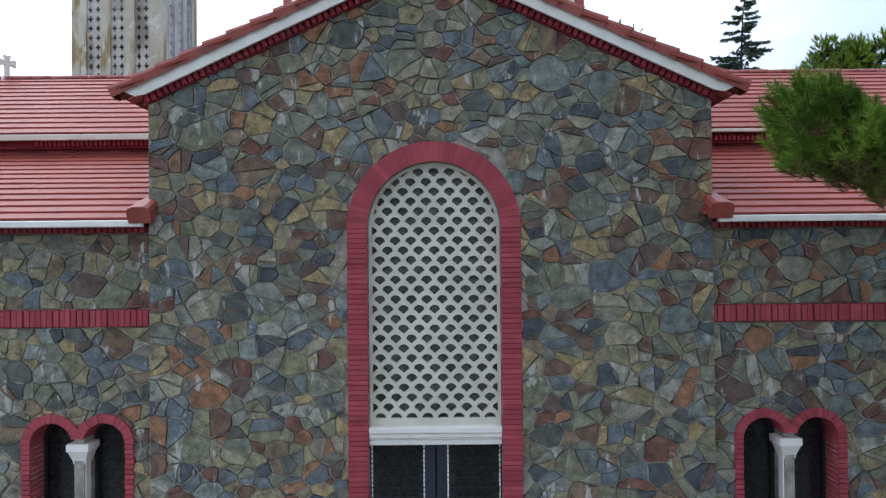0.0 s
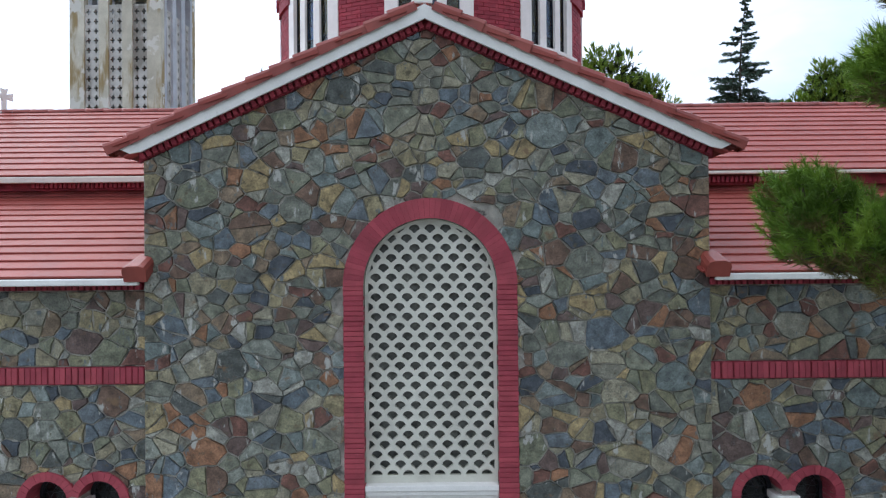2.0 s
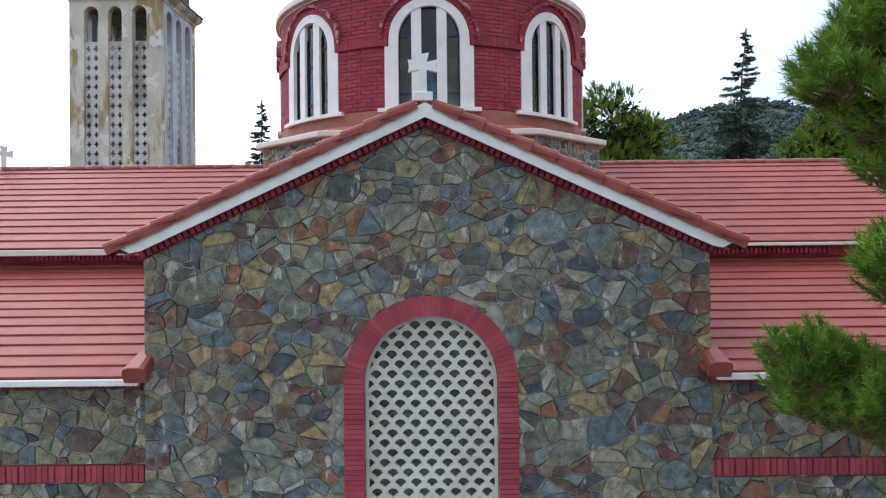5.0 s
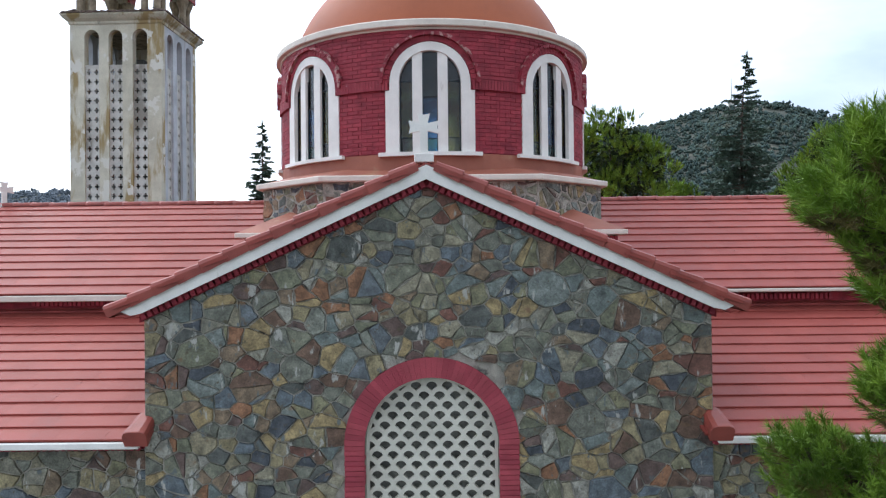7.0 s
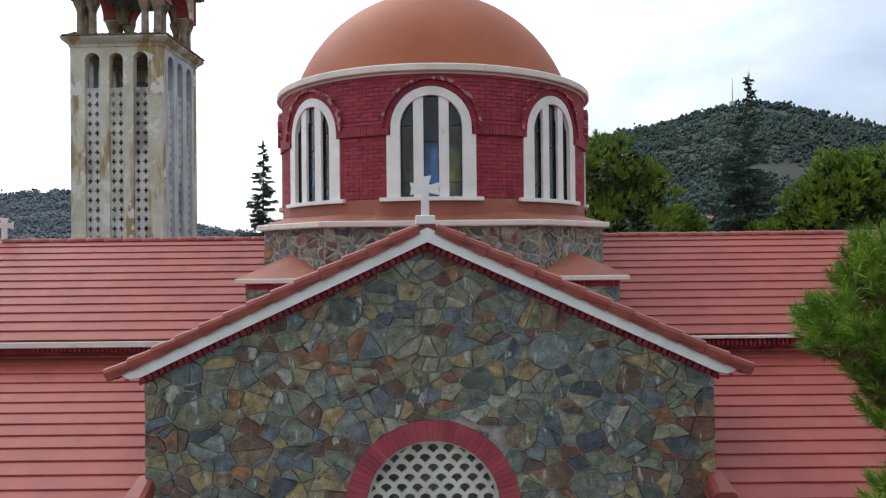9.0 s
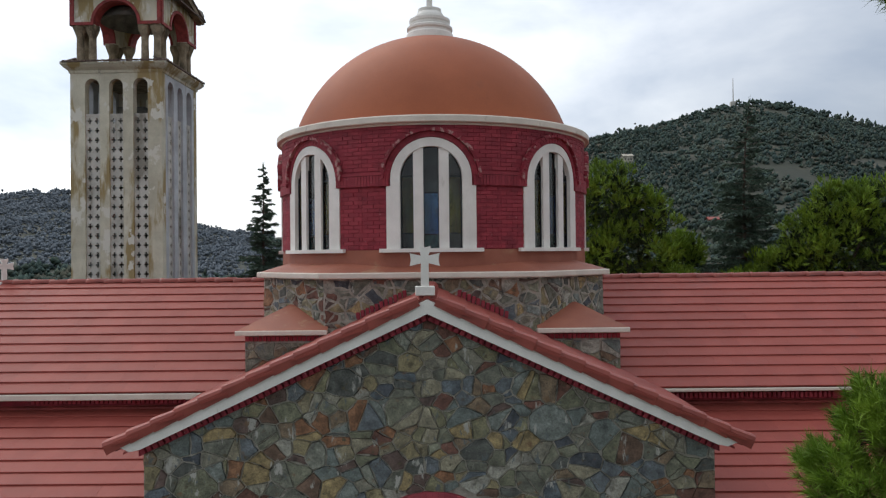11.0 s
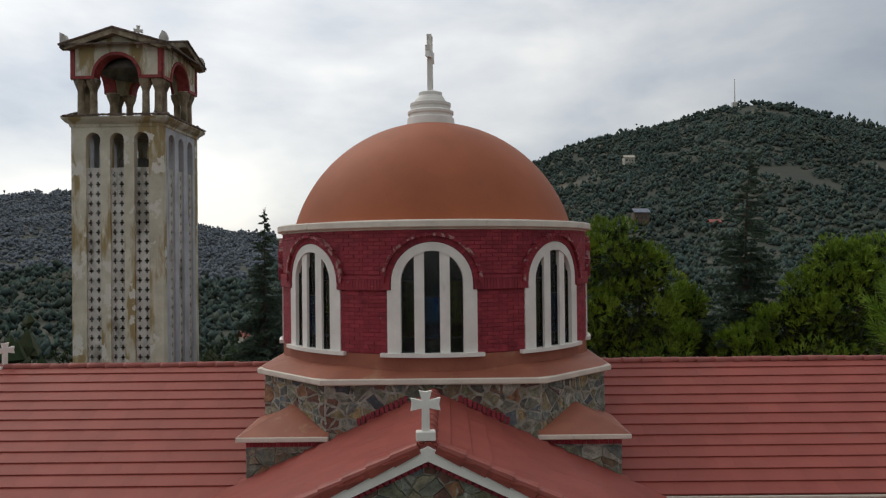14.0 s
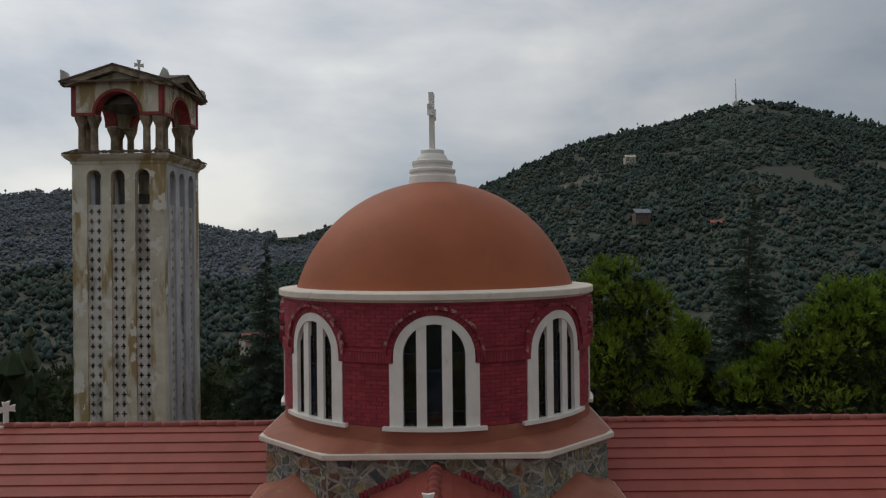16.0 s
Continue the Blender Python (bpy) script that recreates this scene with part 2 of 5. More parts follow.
M_PAVE = surface("paving", [(0.26, 0.25, 0.23), (0.34, 0.33, 0.30)], 2, 0.9, 0.3, 40)


def glass(name, colour, rough=0.06, clear=0.0):
    """A pane: dark and glossy, or, with clear, coloured glass that light passes through."""
    m = surface(name, [tuple(c * 0.8 for c in colour), colour], 3, rough + 0.12, 0.03, 8, amount=0.2)
    m.node_tree.nodes["Principled BSDF"].inputs["Transmission Weight"].default_value = clear
    return m


M_DARKGLASS = glass("dark_glass", (0.012, 0.014, 0.014))
M_SMOKEGLASS = glass("smoke_glass", (0.16, 0.19, 0.19), 0.02, 1.0)
M_OLIVEGLASS = glass("olive_glass", (0.46, 0.42, 0.12), 0.02, 1.0)
M_BLUEGLASS = glass("blue_glass", (0.16, 0.42, 0.85), 0.02, 1.0)
M_GREENGLASS = glass("green_glass", (0.14, 0.40, 0.42), 0.02, 1.0)
M_GREYGLASS = glass("grey_glass", (0.30, 0.32, 0.33), 0.02, 1.0)
M_PALEPANE = surface("dim_pane", [(0.16, 0.16, 0.14), (0.24, 0.24, 0.21)], 3, 0.4, 0.1, 20)


# ---- geometry helpers ----
class Geo:
    """A bag of vertices and faces."""

    def __init__(self):
        self.v, self.f = [], []

    def add(self, verts, faces):
        k = len(self.v)
        self.v += [tuple(p) for p in verts]
        self.f += [tuple(i + k for i in f) for f in faces]
        return self

    def box(self, x0, x1, y0, y1, z0, z1, bev=0.0, at=None):
        if bev <= 0:
            p = [(x, y, z) for x in (x0, x1) for y in (y0, y1) for z in (z0, z1)]
            fs = [(0, 1, 3, 2), (4, 6, 7, 5), (0, 4, 5, 1), (2, 3, 7, 6), (0, 2, 6, 4), (1, 5, 7, 3)]
        else:
            b = min(bev, 0.49 * min(abs(x1 - x0), abs(y1 - y0), abs(z1 - z0)))
            cx, cy, cz, hx, hy, hz = (x0 + x1) / 2, (y0 + y1) / 2, (z0 + z1) / 2, (x1 - x0) / 2, (y1 - y0) / 2, (z1 - z0) / 2
            p, ix = [], {}
            for sx in (-1, 1):
                for sy in (-1, 1):
                    for sz in (-1, 1):
                        for a in range(3):
                            q = [hx - b, hy - b, hz - b]
                            q[a] += b
                            ix[sx, sy, sz, a] = len(p)
                            p.append((cx + sx * q[0], cy + sy * q[1], cz + sz * q[2]))
            fs = []
            for a in range(3):
                o = [i for i in range(3) if i != a]
                for s in (-1, 1):
                    c = []
                    for t, u in ((-1, -1), (1, -1), (1, 1), (-1, 1)):
                        k = [0, 0, 0]
                        k[a], k[o[0]], k[o[1]] = s, t, u
                        c.append(ix[(*k, a)])
                    fs.append(tuple(c))
                for t in (-1, 1):
                    for u in (-1, 1):
                        k0, k1 = [0, 0, 0], [0, 0, 0]
                        k0[a], k0[o[0]], k0[o[1]] = -1, t, u
                        k1[a], k1[o[0]], k1[o[1]] = 1, t, u
                        fs.append((ix[(*k0, o[0])], ix[(*k1, o[0])], ix[(*k1, o[1])], ix[(*k0, o[1])]))
            for s in ((x, y, z) for x in (-1, 1) for y in (-1, 1) for z in (-1, 1)):
                fs.append(tuple(ix[(*s, a)] for a in range(3)))
        if at is not None:
            p = [at @ Vector(q) for q in p]
        return self.add(p, fs)

    def lathe(self, profile, n=48, a0=0.0, a1=2 * math.pi, c=(0, 0, 0)):
        full = abs(a1 - a0 - 2 * math.pi) < 1e-6
        k = n if full else n + 1
        vs = [(c[0] + r * math.sin(a0 + (a1 - a0) * i / n), c[1] - r * math.cos(a0 + (a1 - a0) * i / n), c[2] + z) for r, z in profile for i in range(k)]
        fs = []
        for j in range(len(profile) - 1):
            for i in range(n):
                i2 = (i + 1) % k
                fs.append((j * k + i, j * k + i2, (j + 1) * k + i2, (j + 1) * k + i))
        return self.add(vs, fs)

    def prism(self, poly, y0, y1, place=None):
        """A convex outline in x and z, from y0 (front) to y1."""
        n = len(poly)
        vs = [(x, y0, z) for x, z in poly] + [(x, y1, z) for x, z in poly]
        fs = [tuple(range(n)), tuple(range(2 * n - 1, n - 1, -1))] + [(i, i + n, (i + 1) % n + n, (i + 1) % n) for i in range(n)]
        if place:
            vs = [place(*q) for q in vs]
        return self.add(vs, fs)

    def tube(self, pts, radii, n=7):
        rings = []
        for i, p in enumerate(pts):
            p = Vector(p)
            d = (Vector(pts[min(i + 1, len(pts) - 1)]) - Vector(pts[max(i - 1, 0)])).normalized()
            s = d.orthogonal().normalized()
            t = d.cross(s)
            r = radii[i] if hasattr(radii, "__len__") else radii
            rings.append([p + r * (math.cos(2 * math.pi * k / n) * s + math.sin(2 * math.pi * k / n) * t) for k in range(n)])
        vs = [q for ring in rings for q in ring]
        fs = [(j * n + k, j * n + (k + 1) % n, (j + 1) * n + (k + 1) % n, (j + 1) * n + k) for j in range(len(pts) - 1) for k in range(n)]
        fs += [tuple(range(n - 1, -1, -1)), tuple(range((len(pts) - 1) * n, len(pts) * n))]
        return self.add(vs, fs)

    def mesh(self, name, material, smooth=False):
        me = bpy.data.meshes.new(name)
        me.from_pydata(self.v, [], self.f)
        if material:
            me.materials.append(material)
        if smooth:
            me.polygons.foreach_set("use_smooth", [True] * len(me.polygons))
        me.update()
        bm = bmesh.new()
        bm.from_mesh(me)
        if len(bm.faces) < 60000:
            bmesh.ops.recalc_face_normals(bm, faces=bm.faces)
        bm.to_mesh(me)
        bm.free()
        return me


def part(name, geo, material, parent, label="", smooth=False, kind=""):
    ob = new(name, geo if isinstance(geo, bpy.types.Mesh) else geo.mesh(name, material, smooth))
    ob.parent = parent
    return tagged(ob, label, kind=kind)


def thing(name, label, category, group="", kind="", at=(0, 0, 0)):
    ob = new(name)
    ob.location = at
    ob.empty_display_size = 0.2
    return tagged(ob, label, category, group, kind)


def solid(name, geo, material, label, category, group="", kind="", smooth=False):
    return tagged(new(name, geo.mesh(name, material, smooth)), label, category, group, kind)


def slab(outer, holes, y0, y1, place=None):
    """A plate of any outline in x and z with holes through it, from y0 to y1."""
    bm = bmesh.new()
    edges = []
    for loop in (outer, *holes):
        vs = [bm.verts.new((x, 0, z)) for x, z in loop]
        edges += [bm.edges.new((vs[i], vs[(i + 1) % len(vs)])) for i in range(len(vs))]
    bmesh.ops.triangle_fill(bm, use_beauty=True, use_dissolve=False, edges=edges)
    g = Geo()
    bm.verts.index_update()
    flat = [(v.co.x, v.co.z) for v in bm.verts]
    tris = [tuple(v.index for v in f.verts) for f in bm.faces]
    bm.free()
    n = len(flat)
    vs = [(x, y0, z) for x, z in flat] + [(x, y1, z) for x, z in flat]
    fs = tris + [tuple(i + n for i in reversed(t)) for t in tris]
    k = 0
    for loop in (outer, *holes):
        m = len(loop)
        fs += [(k + i, k + (i + 1) % m, k + (i + 1) % m + n, k + i + n) for i in range(m)]
        k += m
    if place:
        vs = [place(*q) for q in vs]
    return g.add(vs, fs)


def arch(cx, half, z0, spring, n=20):
    """The outline of a round-arched opening, anticlockwise from its lower left corner."""
    return [(cx - half, z0), (cx + half, z0)] + [(cx + half * math.cos(math.pi * i / n), spring + half * math.sin(math.pi * i / n)) for i in range(n + 1)]


def clip(poly, nx, nz, d):
    """What of a polygon lies where nx*x + nz*z <= d."""
    out = []
    for i, p in enumerate(poly):
        q = poly[(i + 1) % len(poly)]
        a, b = nx * p[0] + nz * p[1] - d, nx * q[0] + nz * q[1] - d
        if a <= 0:
            out.append(p)
        if a * b < 0:
            t = a / (a - b)
            out.append((p[0] + t * (q[0] - p[0]), p[1] + t * (q[1] - p[1])))
    return out


def inside_of(poly, convex):
    """A polygon clipped by a convex outline that runs anticlockwise."""
    for i, a in enumerate(convex):
        b = convex[(i + 1) % len(convex)]
        ex, ez = b[0] - a[0], b[1] - a[1]
        ln = math.hypot(ex, ez)
        if ln < 1e-6:
            continue
        nx, nz = ez / ln, -ex / ln
        poly = clip(poly, nx, nz, nx * a[0] + nz * a[1])
        if len(poly) < 3:
            return []
    return poly


def broken(cell, size, rnd):
    """Splits some of the larger cells along a straight joint, for angular slabs and wedges."""
    area = abs(0.5 * sum(a[0] * b[1] - b[0] * a[1] for a, b in zip(cell, cell[1:] + cell[:1])))
    if area < 0.75 * size * size or rnd.random() < 0.3:
        return [cell]
    cx, cz = sum(p[0] for p in cell) / len(cell), sum(p[1] for p in cell) / len(cell)
    a = rnd.uniform(0, math.pi)
    nx, nz = math.cos(a), math.sin(a)
    d = nx * cx + nz * cz + rnd.uniform(-0.22, 0.22) * size
    out = []
    for piece in (clip(cell, nx, nz, d), clip(cell, -nx, -nz, -d)):
        if len(piece) >= 3:
            out += broken(piece, size * 1.25, rnd)
    return out


def rubble(region, keep_out, size, seed):
    """Irregular stones that fill a convex region: outlines in x and z. keep_out: arches as (cx, half, spring)."""
    rnd = random.Random(seed)
    x0, x1 = min(p[0] for p in region), max(p[0] for p in region)
    z0, z1 = min(p[1] for p in region), max(p[1] for p in region)
    seeds = []
    tries = 0
    want = int((x1 - x0) * (z1 - z0) / size ** 2 * 1.25)
    grid = {}
    while len(seeds) < want and tries < want * 30:
        tries += 1
        p = (rnd.uniform(x0, x1), rnd.uniform(z0, z1))
        r = size * rnd.choice((0.45, 0.6, 0.75, 0.9, 1.1, 1.35, 1.6))
        c = (int(p[0] / size), int(p[1] / size))
        near = [s for i in (-2, -1, 0, 1, 2) for j in (-2, -1, 0, 1, 2) for s in grid.get((c[0] + i, c[1] + j), ())]
        if all(math.hypot(s[0] - p[0], (s[1] - p[1]) * 1.3) > 0.43 * (s[2] + r) for s in near):
            s = (*p, r)
            seeds.append(s)
            grid.setdefault(c, []).append(s)
    arr = np.array(seeds)
    cells = []
    for i, (x, z, r) in enumerate(seeds):
        gone = False
        cell = [(x - 1.2 * size, z - 1.2 * size), (x + 1.2 * size, z - 1.2 * size), (x + 1.2 * size, z + 1.2 * size), (x - 1.2 * size, z + 1.2 * size)]
        d2 = (arr[:, 0] - x) ** 2 + (1.25 * (arr[:, 1] - z)) ** 2
        for j in np.argsort(d2)[1:22]:
            dx, dz, rj = arr[j, 0] - x, 1.6 * (arr[j, 1] - z), arr[j, 2]
            mx, mz = (arr[j, 0] + x) / 2, (arr[j, 1] + z) / 2
            ln = math.hypot(dx, dz)
            cell = clip(cell, dx / ln, dz / ln, dx / ln * mx + dz / ln * mz + (r * r - rj * rj) * 0.42 / (2 * ln))
            if len(cell) < 3:
                gone = True
                break
        if gone:
            continue
        for cx, half, spring in keep_out:
            if z >= spring:
                ln = math.hypot(x - cx, z - spring) or 1e-6
                if ln < half:
                    gone = True
                nx, nz = (x - cx) / ln, (z - spring) / ln
                cell = clip(cell, -nx, -nz, -(nx * cx + nz * spring + half))
            elif abs(x - cx) < half:
                gone = True
            else:
                s = 1 if x > cx else -1
                cell = clip(cell, -s, 0, -s * (cx + s * half))
            if gone or len(cell) < 3:
                gone = True
                break
        if gone:
            continue
        cell = inside_of(cell, region)
        if len(cell) < 3:
            continue
        for piece in broken(cell, size, rnd):
            area = 0.5 * sum(a[0] * b[1] - b[0] * a[1] for a, b in zip(piece, piece[1:] + piece[:1]))
            if abs(area) > 0.005:
                cells.append(piece if area > 0 else piece[::-1])
    return cells


def stone_geo(cell, rnd, place, joint=0.011, proud=0.035):
    """One stone: its outline drawn in from the joint, with a broken edge and a slightly tilted face."""
    cx, cz = sum(p[0] for p in cell) / len(cell), sum(p[1] for p in cell) / len(cell)
    ring = []
    for a, b in zip(cell, cell[1:] + cell[:1]):
        ln = math.hypot(b[0] - a[0], b[1] - a[1])
        ring.append((a[0] * 0.95 + b[0] * 0.05, a[1] * 0.95 + b[1] * 0.05))
        if ln > 0.12:
            j = rnd.uniform(-0.010, 0.014)
            ring.append(((a[0] + b[0]) / 2 + (b[1] - a[1]) / ln * -j, (a[1] + b[1]) / 2 + (b[0] - a[0]) / ln * j))
        ring.append((a[0] * 0.05 + b[0] * 0.95, a[1] * 0.05 + b[1] * 0.95))

    def drawn(d):
        out = []
        for x, z in ring:
            ln = math.hypot(x - cx, z - cz) or 1e-6
            k = max(0.3, 1 - d / ln)
            out.append((cx + (x - cx) * k, cz + (z - cz) * k))
        return out
    h = proud * rnd.uniform(0.55, 1.25)
    tx, tz = rnd.uniform(-0.1, 0.1), rnd.uniform(-0.1, 0.1)
    n = len(ring)
    low, mid, top = drawn(joint), drawn(joint + 0.002), drawn(joint + 0.009)
    vs = [place(x, 0.0, z) for x, z in low] + [place(x, -h * 0.6, z) for x, z in mid]
    vs += [place(x, -(h + tx * (x - cx) + tz * (z - cz)), z) for x, z in top]
    fs = [(i, (i + 1) % n, (i + 1) % n + n, i + n) for i in range(n)] + [(i + n, (i + 1) % n + n, (i + 1) % n + 2 * n, i + 2 * n) for i in range(n)]
    fs.append(tuple(range(2 * n, 3 * n)))
    return Geo().add(vs, fs)


# ---- the plan: metres, the church's middle line at CX ----
CX = -0.16
FY = 10.0                 # the front wall's face
WY = 10.06                # the aisle walls' face
CY = 17.03                # the crossing's centre and the nave's ridge line
R = 3.376                 # the drum
HALF = 3.81               # half the front wall
GRADE = 0.46              # rise of the front gable
RIDGE_Z = 9.11


def gable_z(x, top=8.93):
    return top - GRADE * abs(x - CX)


# ---- ground ----
def land(x, y):
    """Height of the country: a level shelf round the church, a valley behind it and wooded hills beyond."""
    d = math.hypot(x, y)
    az = math.degrees(math.atan2(x, max(y, 1e-3))) if y > 0 else (90 if x > 0 else -90)
    z = -0.02
    fall = min(1, max(0, (d - 45) / 120))
    z -= 26 * fall * fall * (3 - 2 * fall)
    if y > 0:
        e = 0.020 + 0.152 * math.exp(-((az - 24) / 18) ** 2) + 0.03 * math.exp(-((az - 6) / 9) ** 2) + 0.012 * math.exp(-((az - 23) / 4) ** 2)
        e -= 0.013 * math.exp(-((az - 31) / 6) ** 2)
        e += 0.014 * math.exp(-((az - 12) / 6) ** 2) + 0.02 * math.exp(-((az + 6) / 4) ** 2) + 0.058 * math.exp(-((az + 28) / 9) ** 2)
        crest = 850 + 450 / (1 + math.exp((az + 14) / 3))
        t = min(1, max(0, (d - 200) / (crest - 200)))
        t = t ** 1.25
        z += t * (26 + 12 + e * crest)
        z -= max(0, d - crest) * 0.12
        z += min(t, 1) * 5 * noise.fractal(Vector((x / 110, y / 110, 0)), 1.0, 2.0, 4)
    return z


g = Geo()
NA, ND = 260, 90
rings = [0.0] + [3.0 * (3200 / 3.0) ** (i / (ND - 1)) for i in range(ND)]
for i, d in enumerate(rings[1:]):
    for j in range(NA):
        a = 2 * math.pi * j / NA
        x, y = d * math.sin(a), d * math.cos(a)
        g.v.append((x, y, land(x, y)))
for i in range(ND - 1):
    for j in range(NA):
        k, k2 = i * NA + j, i * NA + (j + 1) % NA
        g.f.append((k, k2, k2 + NA, k + NA))
g.f.append(tuple(range(NA - 1, -1, -1)))
solid("ground", g, M_GROUND, "dry grassy ground rising into wooded hills", "ground", kind="structure", smooth=True)
solid("pavement", Geo().box(-14, 14, 3.0, 9.9, -0.2, 0.02, 0.02), M_PAVE, "pale paved court before the church", "pavement", kind="structure")

# ---- front wall with its tall arched opening ----
DOOR_X, DOOR_IN, DOOR_OUT, DOOR_SPRING = -0.12, 0.90, 1.17, 5.28
wall_front = thing("wall_front", "rubble stone gable wall of green, grey and rust stones", "wall", kind="structure")
outline = [(CX - HALF, 0), (CX + HALF, 0), (CX + HALF, gable_z(CX + HALF) - 0.12), (CX, 8.81), (CX - HALF, gable_z(CX - HALF) - 0.12)]
part("mortar_bed", slab(outline, [arch(DOOR_X, DOOR_IN, 0.02, DOOR_SPRING)], FY, FY + 0.5), M_MORTAR, wall_front)


def masonry(owner, cells, seed, place, near, proud=0.032, joint=(0.005, 0.015)):
    """Lay stones: those for which near(x, z) holds as pieces, the rest in one mesh."""
    rnd = random.Random(seed)
    rest = Geo()
    for c in cells:
        x, z = sum(p[0] for p in c) / len(c), sum(p[1] for p in c) / len(c)
        s = stone_geo(c, rnd, place, rnd.uniform(*joint), proud)
        if near(x, z):
            part("stone", s, M_STONE, owner)
        else:
            rest.add(s.v, s.f)
    if rest.v:
        part("stonework", rest, M_STONES, owner, kind="stuff")


def brick_arch(owner, cx, r0, r1, z0, spring, y0, y1, course=0.068, left=True, right=True, a0=0.0, a1=math.pi, material=None, seed=1):
    """Painted bricks round an opening: courses up the jambs and radial bricks over the arch."""
    rnd = random.Random(seed)
    meshes = [Geo().box(-(r1 - r0) / 2, (r1 - r0) / 2, y0, y1, -course / 2 + 0.004, course / 2 - 0.004, 0.006).mesh("brick", material or M_BRICK) for _ in range(1)]
    n = int((spring - z0) / course)
    for s, use in ((-1, left), (1, right)):
        for i in range(n if use else 0):
            ob = part("brick", meshes[0], None, owner)
            ob.matrix_basis = pose(cx + s * (r0 + r1) / 2 + rnd.uniform(-0.004, 0.004), rnd.uniform(-0.004, 0.004), spring - (i + 0.5) * course, 0, rnd.uniform(-0.8, 0.8), 0)
    m = max(5, int((r0 + r1) / 2 * (a1 - a0) / (course * 1.08)))
    half = (a1 - a0) / m / 2
    wedge = [(-math.sin(half) * r0 * 0.94, r0), (math.sin(half) * r0 * 0.94, r0), (math.sin(half) * r1 * 0.96, r1), (-math.sin(half) * r1 * 0.96, r1)]
    wm = Geo().prism(wedge, y0, y1).mesh("brick", material or M_BRICK)
    for i in range(m):
        a = a0 + (i + 0.5) * (a1 - a0) / m
        ob = part("brick", wm, None, owner)
        ob.matrix_basis = pose(cx, rnd.uniform(-0.004, 0.004), spring, 0, 90 - math.degrees(a), 0)


door_arch = thing("arch_surround", "red-painted brick surround of the tall arched doorway", "brick arch", kind="structure")
part("joint_bed", slab(arch(DOOR_X, DOOR_OUT - 0.006, 0.0, DOOR_SPRING, 32), [arch(DOOR_X, DOOR_IN + 0.004, 0.004, DOOR_SPRING, 32)], FY - 0.045, FY + 0.3), M_BEDDING, door_arch)
brick_arch(door_arch, DOOR_X, DOOR_IN, DOOR_OUT, 0.0, DOOR_SPRING, FY - 0.055, FY + 0.1)

# lattice over the door
lattice = thing("lattice_screen", "cream pierced fish-scale lattice filling the arch", "lattice")
inner = arch(DOOR_X, DOOR_IN - 0.006, 2.60, DOOR_SPRING - 0.0, 32)
field = arch(DOOR_X, DOOR_IN - 0.05, 2.70, DOOR_SPRING, 32)
holes = []
PX, PZ = 0.213, 0.1335
for r in range(27):
    zc = 2.70 + r * PZ
    for c in range(-5, 6):
        xc = DOOR_X + (c + (0.5 if r % 2 == 0 else 0.0)) * PX
        fan = [(xc + 0.074 * math.cos(a), zc + 0.002 + 0.066 * math.sin(a)) for a in [math.pi * k / 9 for k in range(10)]]
        fan += [(xc - 0.052, zc - 0.012), (xc - 0.026, zc - 0.032), (xc - 0.012, zc - 0.05), (xc + 0.012, zc - 0.05), (xc + 0.026, zc - 0.032), (xc + 0.052, zc - 0.012)]
        fan = inside_of(fan, field)
        if len(fan) >= 3 and abs(sum(a[0] * b[1] - b[0] * a[1] for a, b in zip(fan, fan[1:] + fan[:1]))) > 0.0022:
            clean = [p for i, p in enumerate(fan) if math.hypot(p[0] - fan[i - 1][0], p[1] - fan[i - 1][1]) > 1e-4]
            holes.append(clean)
part("pierced_plate", slab(inner, holes, FY + 0.10, FY + 0.17), M_CREAM, lattice)
part("backing_pane", Geo().prism(arch(DOOR_X, DOOR_IN - 0.01, 2.6, DOOR_SPRING, 24), FY + 0.24, FY + 0.26), M_PALEPANE, lattice, "dim glass behind the lattice")
lintel = thing("lintel", "white moulded lintel over the double door", "lintel")
for z0, z1, y in ((2.35, 2.43, 0.02), (2.43, 2.455, -0.005), (2.455, 2.52, -0.02), (2.52, 2.60, -0.045)):
    part("moulding", Geo().box(DOOR_X - DOOR_IN + 0.003, DOOR_X + DOOR_IN - 0.003, FY + y, FY + 0.25, z0, z1 - 0.002, 0.008), M_WHITE, lintel)


def ring_geo(r, w, y, n=18):
    gg = Geo()
    gg.tube([(r * math.cos(2 * math.pi * k / n), y, r * math.sin(2 * math.pi * k / n)) for k in range(n + 1)], w, 5)
    return gg


